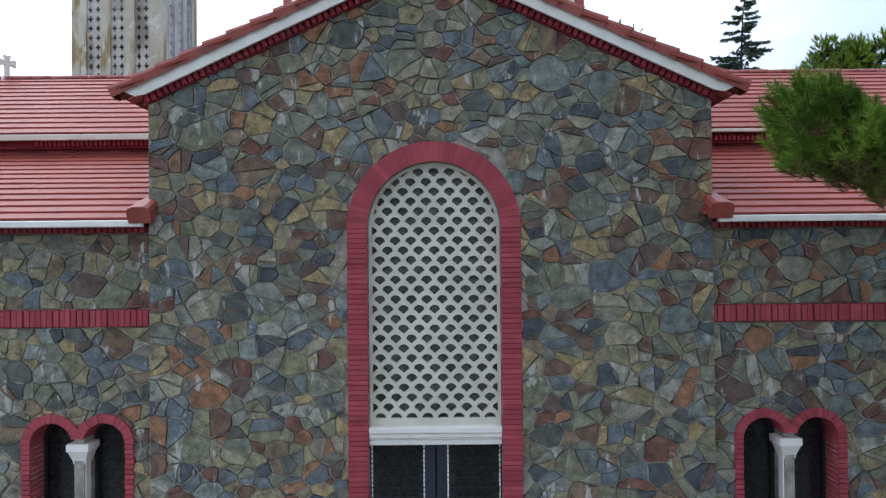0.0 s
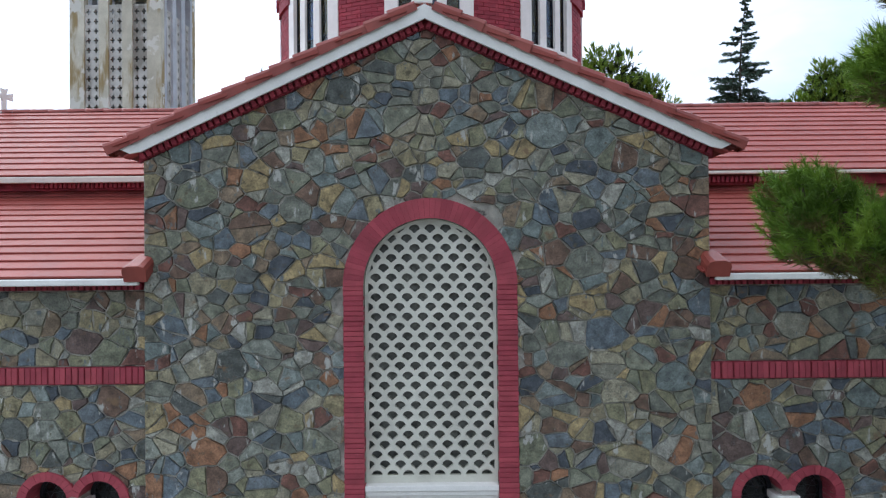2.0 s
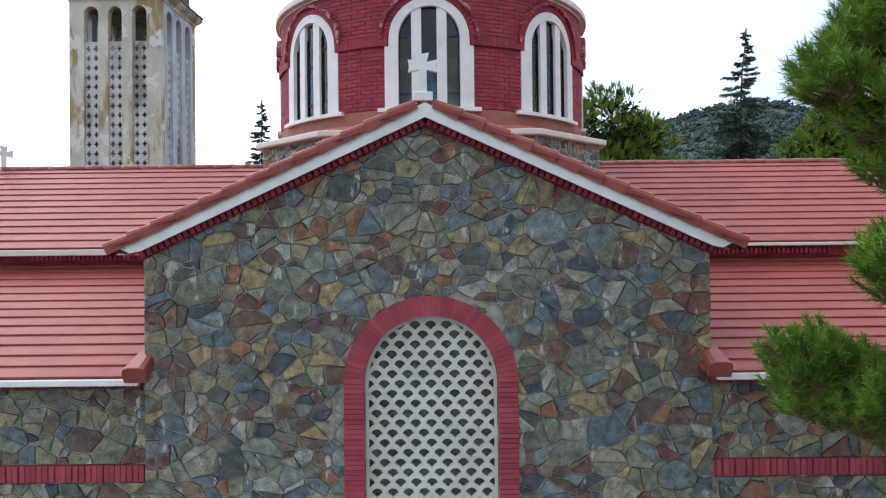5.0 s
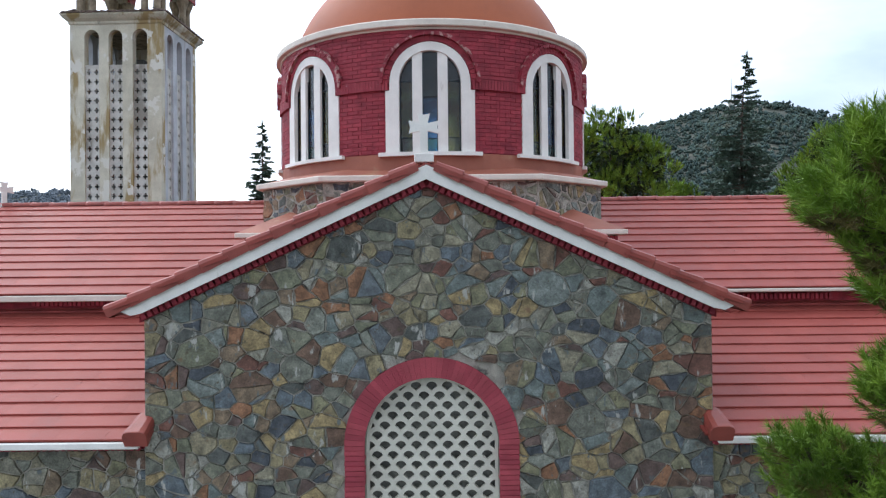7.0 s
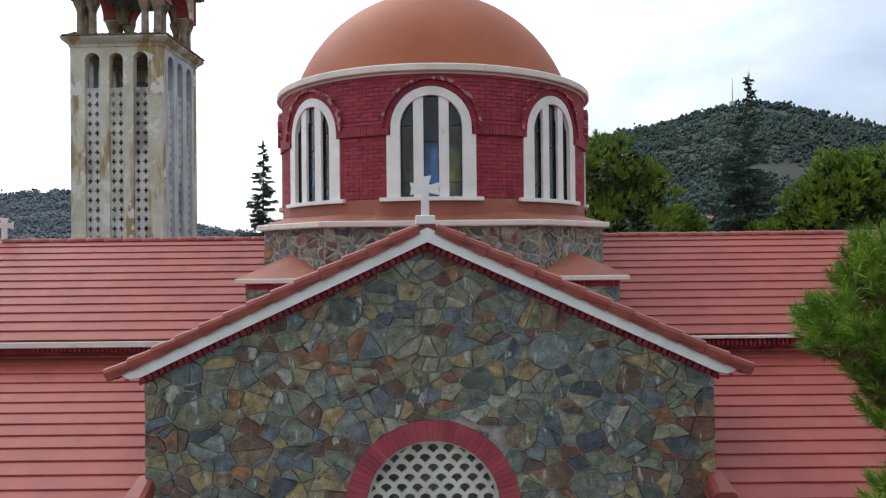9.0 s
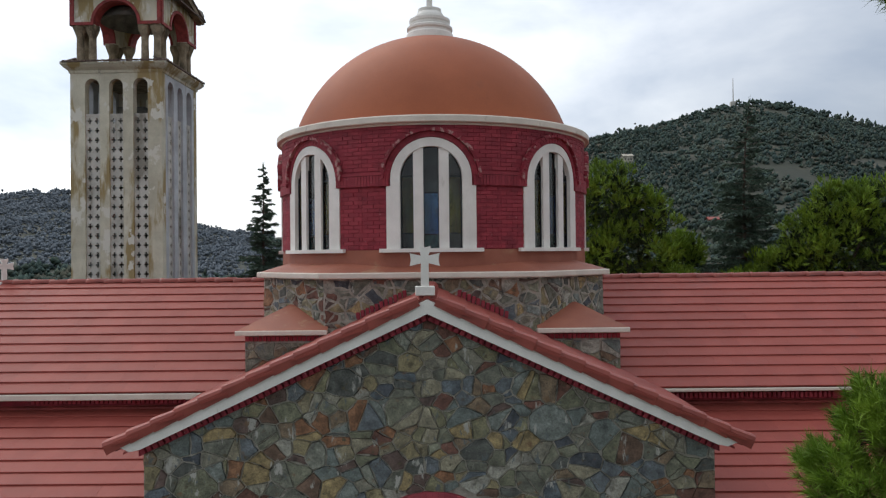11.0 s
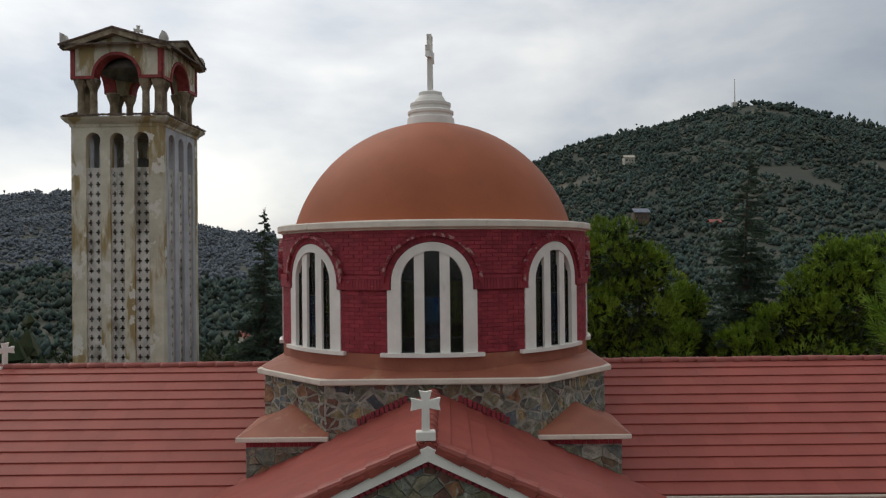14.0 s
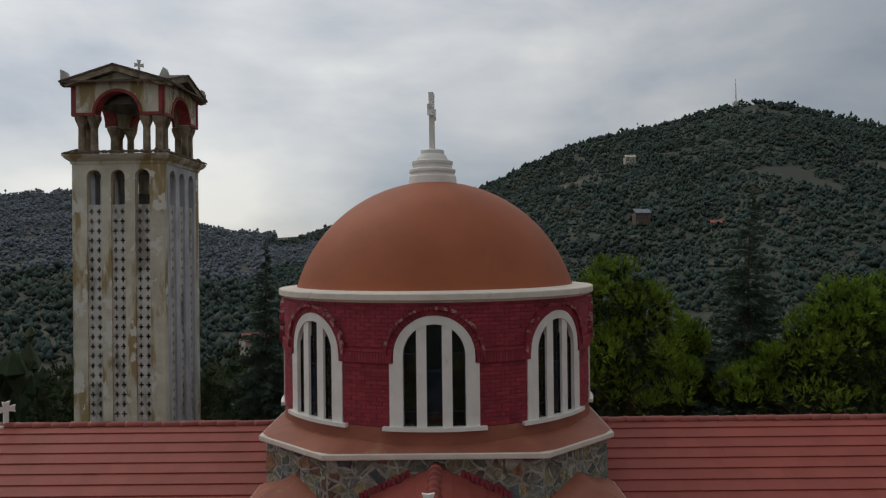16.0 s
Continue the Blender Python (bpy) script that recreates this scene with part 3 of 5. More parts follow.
door_1 = thing("door_1", "dark double door with scrolled iron grilles and pale beaded edging", "door", kind="structure")
for s in (-1, 1):
    xa, xb = (DOOR_X - DOOR_IN, DOOR_X - 0.006) if s < 0 else (DOOR_X + 0.006, DOOR_X + DOOR_IN)
    leaf = part("door_leaf", Geo().box(xa, xb, FY + 0.16, FY + 0.22, 0.03, 2.345, 0.008), M_NAVY, door_1)
    ga, gb = (xa + 0.04, xb - 0.17) if s < 0 else (xa + 0.17, xb - 0.04)
    part("pane", Geo().box(ga, gb, FY + 0.15, FY + 0.158, 0.3, 2.32), M_DARKGLASS, leaf)
    gr = Geo()
    for i in range(15):
        for j in range(5):
            x, z = ga + 0.08 + j * 0.135 + (0.067 if i % 2 else 0), 0.38 + i * 0.135
            if x < gb - 0.06:
                for rr in (0.066, 0.035):
                    q = ring_geo(rr, 0.006, 0, 12)
                    gr.add([(p[0] + x, p[1] + FY + 0.13, p[2] + z) for p in q.v], q.f)
    part("grille", gr, M_DARK, leaf, "black scrolled iron grille")
    for x in (ga - 0.012, gb + 0.012):
        bead = Geo()
        z = 0.3
        while z < 2.32:
            bead.box(x - 0.011, x + 0.011, FY + 0.135, FY + 0.157, z, z + 0.05, 0.004)
            z += 0.066
        part("beading", bead, M_WHITE, leaf, "pale beaded strip")

# ---- gable roof over the front arm ----
SL = math.atan(GRADE)


def tiles(owner, o, u, v, length, courses, expo, near, width=0.33, seed=3, thick=0.028):
    """Flat interlocking tiles: courses along u, stepping up v. near(centre) picks those that are pieces."""
    rnd = random.Random(seed)
    o, u, v = Vector(o), Vector(u).normalized(), Vector(v).normalized()
    n = u.cross(v).normalized()
    if n.z < 0:
        n = -n
    basis = Matrix((u, v, n)).transposed().to_4x4()
    unit = Geo()
    w, l = width - 0.001, expo + 0.05
    unit.add([(-w / 2, 0, 0.0), (w / 2, 0, 0.0), (w / 2, l, -0.04), (-w / 2, l, -0.04), (-w / 2, 0, thick - 0.004), (w / 2, 0, thick - 0.004), (w / 2, 0.006, thick), (-w / 2, 0.006, thick),
              (w / 2, l, -0.002), (-w / 2, l, -0.002)],
             [(0, 1, 5, 4), (4, 5, 6, 7), (7, 6, 8, 9), (0, 4, 7, 9, 3), (1, 2, 8, 6, 5), (3, 9, 8, 2), (0, 3, 2, 1)])
    me = unit.mesh("tile", M_TILE)
    rest = Geo()
    for c in range(courses):
        off = (c % 2) * width / 2
        wav = rnd.uniform(-0.006, 0.006)
        for i in range(int(length / width) + 1):
            x = i * width + off
            if x > length - 0.05:
                continue
            pos = o + u * x + v * (c * expo + wav + rnd.uniform(-0.0015, 0.0015)) + n * rnd.uniform(0.012, 0.014)
            m = Matrix.Translation(pos) @ basis @ pose(0, 0, 0, rnd.uniform(-0.12, 0.12), rnd.uniform(-0.10, 0.10), rnd.uniform(-0.12, 0.12))
            if near(pos):
                ob = part("tile", me, None, owner)
                ob.matrix_basis = m
            else:
                rest.add([m @ Vector(p) for p in unit.v], unit.f)
    part("tiling", rest, M_TILES, owner, kind="stuff")


roof_front = thing("roof_front", "red flat-tiled gable roof over the front arm", "roof", kind="structure")
TOP, EAVE = 9.03, 4.12
for s in (-1, 1):
    deck = [(CX, TOP), (CX + s * EAVE, TOP - GRADE * EAVE), (CX + s * EAVE, TOP - GRADE * EAVE - 0.08), (CX, TOP - 0.08)]
    part("deck", Geo().prism(deck, FY - 0.16, 13.75), M_ROOFBED, roof_front)
    L = EAVE / math.cos(SL)
    tiles(roof_front, (CX + s * EAVE, FY - 0.10, TOP - GRADE * EAVE), (0, 1, 0), (-s * math.cos(SL), 0, math.sin(SL)), 3.75, 14, L / 14,
          lambda p: p.y < 11.8, seed=11 + s)
    fas = [(CX, 9.015), (CX + s * (EAVE - 0.03), 9.015 - GRADE * (EAVE - 0.03)), (CX + s * (EAVE - 0.20), 9.015 - GRADE * (EAVE - 0.03) - 0.075), (CX + s * (EAVE - 0.34), 8.825 - GRADE * (EAVE - 0.34)), (CX, 8.825)]
    part("bargeboard", Geo().prism(fas if s < 0 else fas[::-1], FY - 0.20, FY - 0.155), M_WHITE, roof_front, "white painted bargeboard")
    sof = [(CX, 8.89), (CX + s * (EAVE - 0.1), 8.89 - GRADE * (EAVE - 0.1)), (CX + s * (EAVE - 0.1), 8.86 - GRADE * (EAVE - 0.1)), (CX, 8.86)]
    part("soffit", Geo().prism(sof, FY - 0.155, FY + 0.05), M_REDWALL, roof_front)
    # dentil bricks under the rake
    bed = [(CX, 8.86), (CX + s * (HALF + 0.05), 8.86 - GRADE * (HALF + 0.05)), (CX + s * (HALF + 0.05), 8.73 - GRADE * (HALF + 0.05)), (CX, 8.73)]
    part("dentil_bed", Geo().prism(bed, FY - 0.045, FY + 0.04), M_BEDDING, roof_front)
    dm = Geo().box(-0.032, 0.032, FY - 0.11, FY - 0.02, -0.055, 0.05, 0.006).mesh("brick", M_DRUMBRICK)
    for i in range(46):
        x = 0.06 + i * 0.083
        ob = part("brick", dm, None, roof_front)
        ob.matrix_basis = pose(CX + s * x, 0, 8.80 - GRADE * x, 0, s * math.degrees(SL), 0)
    # rounded verge tiles along the rake
    vt = Geo()
    prof = [(-0.105, -0.05), (-0.112, 0.055), (-0.095, 0.092), (-0.05, 0.108), (0.05, 0.108), (0.095, 0.092), (0.112, 0.05), (0.105, -0.05)]
    ln = 0.345
    vs, k = [], len(prof)
    for xx, sc in ((0, 1.13), (0.012, 1.16), (ln + 0.04, 0.86)):
        vs += [(xx, y * sc, z * sc) for y, z in prof]
    fs = [(j * k + i, j * k + i + 1, (j + 1) * k + i + 1, (j + 1) * k + i) for j in range(2) for i in range(k - 1)]
    fs += [tuple(range(k)), tuple(range(2 * k, 3 * k))]
    vm = vt.add(vs, fs).mesh("verge_tile", M_CAP)
    L2 = (EAVE + 0.10) / math.cos(SL)
    cnt = int(L2 / ln)
    for i in range(cnt):
        d = L2 - i * ln
        ob = part("verge_tile", vm, None, roof_front)
        ob.matrix_basis = pose(CX + s * d * math.cos(SL), FY - 0.13, TOP - d * math.sin(SL) - 0.005, 0, (-1 if s < 0 else 1) * math.degrees(SL), 0) @ pose(0, 0, 0, 0, 0, 0 if s < 0 else 180)
# ridge tiles
rt = Geo()
vs = []
prof = [math.radians(a) for a in range(0, 181, 20)]
k = len(prof)
for yy, sc in ((0, 1.12), (0.05, 1.12), (0.06, 1.0), (0.36, 0.94)):
    vs += [(-math.cos(a) * 0.11 * sc, yy, math.sin(a) * 0.11 * sc) for a in prof]
rt.add(vs, [(j * k + i, j * k + i + 1, (j + 1) * k + i + 1, (j + 1) * k + i) for j in range(3) for i in range(k - 1)] + [tuple(range(k)), tuple(range(3 * k, 4 * k))])
rm = rt.mesh("ridge_tile", M_CAP, True)
for i in range(11):
    part("ridge_tile", rm, None, roof_front).matrix_basis = pose(CX, 10.02 + i * 0.33, TOP - 0.02, -1.5, 0, 0)
for s in (-1, 1):
    side = Geo().box(CX + s * HALF - (0.0 if s > 0 else -0.0) - (0.4 if s > 0 else 0), CX + s * HALF + (0.4 if s < 0 else 0), FY + 0.5, 13.7, 0, 7.12)
    solid("wall_side", side, M_MORTAR, "stone side wall of the front arm", "wall", kind="structure")

# ---- aisles and nave ----
X0, X1 = -10.2, 12.0
nave = thing("nave_roof", "red flat-tiled nave roof with a long level ridge", "roof", kind="structure")
UG_Y, UG_Z = 13.4, 7.17
up = Vector((0, CY - UG_Y, RIDGE_Z - 0.05 - UG_Z))
back = Vector((0, -(CY - UG_Y), RIDGE_Z - 0.05 - UG_Z))
part("deck", Geo().add([(X0, UG_Y, UG_Z), (X1, UG_Y, UG_Z), (X1, CY, RIDGE_Z - 0.05), (X0, CY, RIDGE_Z - 0.05), (X0, 2 * CY - UG_Y, UG_Z), (X1, 2 * CY - UG_Y, UG_Z), (X0, UG_Y, UG_Z - 0.06), (X1, UG_Y, UG_Z - 0.06),
                        (X0, 2 * CY - UG_Y, UG_Z - 0.06), (X1, 2 * CY - UG_Y, UG_Z - 0.06)],
                       [(0, 1, 2, 3), (3, 2, 5, 4), (0, 6, 7, 1), (4, 5, 9, 8), (6, 8, 9, 7), (0, 3, 4, 8, 6), (1, 7, 9, 5, 2)]), M_ROOFBED, nave)
tiles(nave, (X0, UG_Y, UG_Z), (1, 0, 0), up, X1 - X0, 13, up.length / 13, lambda p: -6.6 < p.x < -3.4, seed=21)
tiles(nave, (X0, 2 * CY - UG_Y, UG_Z), (1, 0, 0), back, X1 - X0, 13, up.length / 13, lambda p: False, seed=22)
rr = random.Random(5)
for i in range(int((X1 - X0) / 0.42)):
    x = X0 + i * 0.42
    if abs(x - CX) > 3.2:
        part("ridge_tile", rm, None, nave).matrix_basis = pose(x, CY, RIDGE_Z - 0.07 + rr.uniform(-0.006, 0.006), 0, rr.uniform(-0.5, 0.5), 0) @ pose(0, 0, 0, 2.0, 0, -90) @ Matrix.Diagonal((1, 1.3, 0.8, 1))
for s, a, b in ((-1, X0, CX - 3.7), (1, CX + 3.7, X1)):
    gut = Geo().box(a, b, UG_Y - 0.04, UG_Y + 0.03, UG_Z - (0.115 if s < 0 else 0.065), UG_Z - 0.005, 0.012)
    part("gutter", gut, M_EDGE, nave, "pale painted eaves board")
    part("eaves_bed", Geo().box(a, b, UG_Y + 0.16, 13.7, UG_Z - 0.24, UG_Z - 0.065), M_BEDDING, nave)
    em = Geo().box(-0.03, 0.03, UG_Y + 0.08, UG_Y + 0.17, UG_Z - 0.20, UG_Z - 0.10, 0.006).mesh("brick", M_DRUMBRICK)
    for i in range(int(3.6 / 0.083)):
        part("brick", em, None, nave).matrix_basis = pose((b - 0.05 - i * 0.083) if s < 0 else (a + 0.05 + i * 0.083), 0, 0)
    solid("wall_nave", Geo().box(a, b, 13.7, 13.95, 6.2, UG_Z - 0.06), M_REDWALL, "red-painted upper nave wall", "wall", kind="structure")
solid("wall_nave_end", Geo().prism([(13.7, 0), (2 * CY - 13.7, 0), (2 * CY - 13.7, UG_Z), (CY, RIDGE_Z - 0.1), (13.7, UG_Z)], X0 + 0.1, X0 + 0.4, lambda x, y, z: (y, x, z)), M_MORTAR, "stone end wall of the nave", "wall", kind="structure")
solid("wall_nave_end", Geo().prism([(13.7, 0), (2 * CY - 13.7, 0), (2 * CY - 13.7, UG_Z), (CY, RIDGE_Z - 0.1), (13.7, UG_Z)], X1 - 0.4, X1 - 0.1, lambda x, y, z: (y, x, z)), M_MORTAR, "stone end wall of the nave", "wall", kind="structure")
solid("wall_nave_back", Geo().box(X0, X1, 2 * CY - 13.95, 2 * CY - 13.7, 0, UG_Z - 0.06), M_REDWALL, "red-painted rear nave wall", "wall", kind="structure")

LG_Y, LG_Z, LT_Y, LT_Z = 9.77, 5.41, 13.72, 6.84
lv = Vector((0, LT_Y - LG_Y, LT_Z - LG_Z))
for s, a, b in ((-1, X0, CX - HALF + 0.02), (1, CX + HALF - 0.02, X1)):
    aisle = thing("aisle_roof", "red flat-tiled lean-to roof of the aisle", "roof", kind="structure")
    part("deck", Geo().add([(a, LG_Y, LG_Z), (b, LG_Y, LG_Z), (b, LT_Y, LT_Z), (a, LT_Y, LT_Z), (a, LG_Y, LG_Z - 0.07), (b, LG_Y, LG_Z - 0.07), (b, LT_Y, LT_Z - 0.07), (a, LT_Y, LT_Z - 0.07)],
                           [(0, 1, 2, 3), (4, 7, 6, 5), (0, 4, 5, 1), (2, 6, 7, 3), (0, 3, 7, 4), (1, 5, 6, 2)]), M_ROOFBED, aisle)
    tiles(aisle, (a, LG_Y, LG_Z), (1, 0, 0), lv, b - a, 13, lv.length / 13, lambda p: abs(p.x - CX) < 6.4, seed=31 + s)
    part("gutter", Geo().box(a, b, LG_Y - 0.05, LG_Y + 0.03, LG_Z - 0.09, LG_Z + 0.0, 0.012), M_WHITE, aisle, "white painted eaves board")
    part("flashing", Geo().box(a, b, 13.66, 13.71, LT_Z - 0.06, LT_Z + 0.05, 0.02), M_REDWALL, aisle)
    # rounded closing tile beside the front wall
    e = b if s < 0 else a
    part("end_tile", vm, None, aisle).matrix_basis = pose(e + s * 0.02, LG_Y - 0.10, LG_Z + 0.02, 0, 0, 90) @ pose(0, 0, 0, 0, -18 - 6, 0) @ pose(0, 0, 0, 0, 0, 0) @ Matrix.Diagonal((1.25, 1.25, 1.25, 1))
    # aisle wall
    wall = thing("wall_aisle", "rubble stone aisle wall with a red brick band", "wall", kind="structure")
    tw = -4.955 if s < 0 else 4.675
    twins = [(tw - 0.355, 0.29, 2.40), (tw + 0.355, 0.29, 2.40)]
    part("mortar_bed", slab([(a, 0), (b, 0), (b, LG_Z - 0.05), (a, LG_Z - 0.05)], [arch(c, h, 1.0, sp, 14) for c, h, sp in twins], WY, WY + 0.45), M_MORTAR, wall)
    xa, xb = (-6.9, b) if s < 0 else (a, 6.7)
    outs = [(c, h + 0.05, sp) for c, h, sp in twins]
    pl = lambda x, y, z: (x, WY + y, z)
    cells = rubble([(xa, 0.02), (xb, 0.02), (xb, 3.97), (xa, 3.97)], outs, 0.255, 41 + s) + rubble([(xa, 4.22), (xb, 4.22), (xb, 5.24), (xa, 5.24)], [], 0.255, 47 + s)
    masonry(wall, cells, 51 + s, pl, lambda x, z: z > 1.4 and abs(x - CX) < 6.3)
    bm_ = Geo().box(-0.036, 0.036, WY - 0.05, WY + 0.03, 3.985, 4.205, 0.008).mesh("brick", M_BRICK)
    part("band_bed", Geo().box(xa, xb, WY - 0.02, WY + 0.02, 3.975, 4.215), M_BEDDING, wall)
    rb = random.Random(61 + s)
    for i in range(int((xb - xa) / 0.081)):
        part("brick", bm_, None, wall).matrix_basis = pose(xa + 0.04 + i * 0.081, rb.uniform(-0.006, 0.006), 0, 0, rb.uniform(-0.15, 0.15), 0)
    part("band_bed", Geo().box(xa, xb, WY - 0.03, WY + 0.02, 5.25, 5.36), M_BEDDING, wall)
    dm = Geo().box(-0.03, 0.03, WY - 0.14, WY - 0.02, 5.255, 5.34, 0.006).mesh("brick", M_DRUMBRICK)
    for i in range(int((xb - xa) / 0.083)):
        part("brick", dm, None, wall).matrix_basis = pose(xa + 0.04 + i * 0.083, 0, 0)
    # twin windows
    win = thing("window_twin", "pair of round-arched windows with red brick edging and a white column", "window", kind="structure")
    brick_arch(win, twins[0][0], 0.285, 0.405, 1.0, 2.40, WY - 0.06, WY + 0.34, 0.068, True, False, 0.22, math.pi, seed=71)
    brick_arch(win, twins[1][0], 0.285, 0.405, 1.0, 2.40, WY - 0.06, WY + 0.34, 0.068, False, True, 0.0, math.pi - 0.22, seed=72)
    col = part("column", Geo().box(tw - 0.075, tw + 0.075, WY + 0.02, WY + 0.20, 0.98, 2.13, 0.02), M_WHITE, win, "white square column")
    cap = Geo()
    for z0, z1, w0, w1 in ((2.12, 2.15, 0.085, 0.085), (2.15, 2.30, 0.085, 0.135), (2.30, 2.40, 0.15, 0.15)):
        vs = [(tw + sx * w, WY + 0.11 + sy * (w + 0.02), z) for z, w in ((z0, w0), (z1 - 0.003, w1)) for sx, sy in ((-1, -1), (1, -1), (1, 1), (-1, 1))]
        cap.add(vs, [(0, 1, 5, 4), (1, 2, 6, 5), (2, 3, 7, 6), (3, 0, 4, 7), (4, 5, 6, 7), (0, 3, 2, 1)])
    part("capital", cap, M_WHITE, col, "white flared capital")
    part("window_sill", Geo().box(tw - 0.72, tw + 0.72, WY - 0.09, WY + 0.3, 0.93, 0.998, 0.01), M_WHITE, win)
    for c, h, sp in twins:
        part("pane", Geo().prism(arch(c, h - 0.004, 1.0, sp, 14), WY + 0.36, WY + 0.375), M_DARKGLASS, win)
        part("window_frame", slab(arch(c, h - 0.003, 1.0, sp, 14), [arch(c, h - 0.05, 1.05, sp, 14)], WY + 0.31, WY + 0.355), M_DARK, win)
        gr = Geo()
        for i in range(12):
            for j in (-1, 0, 1):
                x, z = c + j * 0.15 + (0.075 if i % 2 else 0) - 0.03, 1.08 + i * 0.13
                if abs(x - c) < h - 0.04 and z < sp + 0.2:
                    gr.tube([(x - 0.07, WY + 0.26, z), (x - 0.035, WY + 0.26, z + 0.06), (x + 0.035, WY + 0.26, z + 0.06), (x + 0.07, WY + 0.26, z), (x + 0.035, WY + 0.26, z - 0.06), (x - 0.035, WY + 0.26, z - 0.06), (x - 0.07, WY + 0.26, z)], 0.005, 4)
        part("grille", gr, M_DARK, win, "thin black iron grille")

# ---- crossing: stone octagon, corner piers, drum and dome ----
OCT, OCV = 3.42, 1.97


def octagon(h, v):
    return [(-v, -h), (v, -h), (h, -v), (h, v), (v, h), (-v, h), (-h, v), (-h, -v)]


def oct_ring(gg, rows):
    """Stacked octagons: rows of (half width, half front face, z)."""
    k = len(gg.v)
    for h, v, z in rows:
        gg.v += [(CX + x, CY + y, z) for x, y in octagon(h, v)]
    for j in range(len(rows) - 1):
        gg.f += [(k + j * 8 + i, k + j * 8 + (i + 1) % 8, k + (j + 1) * 8 + (i + 1) % 8, k + (j + 1) * 8 + i) for i in range(8)]
    return gg


wall_octagon = thing("wall_octagon", "rubble stone octagonal base under the drum", "wall", kind="structure")
part("mortar_bed", oct_ring(Geo(), [(OCT, OCV, 6.9), (OCT, OCV, 9.18)]), M_MORTAR, wall_octagon)
cornice = thing("octagon_cornice", "octagonal cream edge with a sloping terracotta apron", "cornice", kind="structure")
part("edge", oct_ring(Geo(), [(OCT - 0.05, OCV - 0.02, 9.18), (OCT + 0.12, OCV + 0.07, 9.18), (OCT + 0.13, OCV + 0.075, 9.20), (OCT + 0.13, OCV + 0.075, 9.275), (OCT + 0.11, OCV + 0.065, 9.29), (OCT - 0.3, OCV - 0.15, 9.30)]), M_EDGE, cornice)
ap = Geo()
n = 64
pts = octagon(OCT + 0.10, OCV + 0.06)
for k in range(n):
    a = 2 * math.pi * k / n
    dx, dy = math.sin(a), -math.cos(a)
    lim = min(1 / max(1e-9, max((dx * nx + dy * ny) / d for nx, ny, d in [(0, -1, OCT + 0.10), (1, 0, OCT + 0.10), (0, 1, OCT + 0.10), (-1, 0, OCT + 0.10)] + [(sx * 0.70711, sy * 0.70711, (OCT + OCV + 0.16) * 0.70711) for sx in (-1, 1) for sy in (-1, 1)])), 9)
    ap.v += [(CX + dx * lim, CY + dy * lim, 9.292), (CX + dx * (R + 0.01), CY + dy * (R + 0.01), 9.36 + 0.16 * max(0, lim - R)), (CX + dx * (R + 0.008), CY + dy * (R + 0.008), 9.70)]
ap.f += [(3 * k + j, 3 * ((k + 1) % n) + j, 3 * ((k + 1) % n) + j + 1, 3 * k + j + 1) for k in range(n) for j in (0, 1)]
part("apron", ap, M_APRON, cornice, "terracotta rendered apron")

rnd = random.Random(90)
for i in range(8):                                   # stones on the faces that look forward
    if i not in (7, 0, 1):
        continue
    p, q = octagon(OCT, OCV)[i], octagon(OCT, OCV)[(i + 1) % 8]
    ln = math.hypot(q[0] - p[0], q[1] - p[1])
    ux, uy = (q[0] - p[0]) / ln, (q[1] - p[1]) / ln
    pl = lambda x, y, z, p=p, ux=ux, uy=uy: (CX + p[0] + ux * x - uy * y, CY + p[1] + uy * x + ux * y, z)
    cells = rubble([(0.0, 7.6), (ln, 7.6), (ln, 9.17), (0.0, 9.17)], [], 0.27, 91 + i)
    masonry(wall_octagon, cells, 95 + i, pl, lambda x, z: True, 0.014, (0.012, 0.045))

bk = Geo().box(-0.034, 0.034, CY - OCT - 0.055, CY - OCT + 0.02, -0.07, 0.06, 0.006).mesh("brick", M_DRUMBRICK)
for s in (-1, 1):
    for i in range(11):
        x = 0.50 + i * 0.085
        part("brick", bk, None, wall_octagon).matrix_basis = pose(CX + s * x, 0, 9.13 - GRADE * x, 0, s * 6, 0)

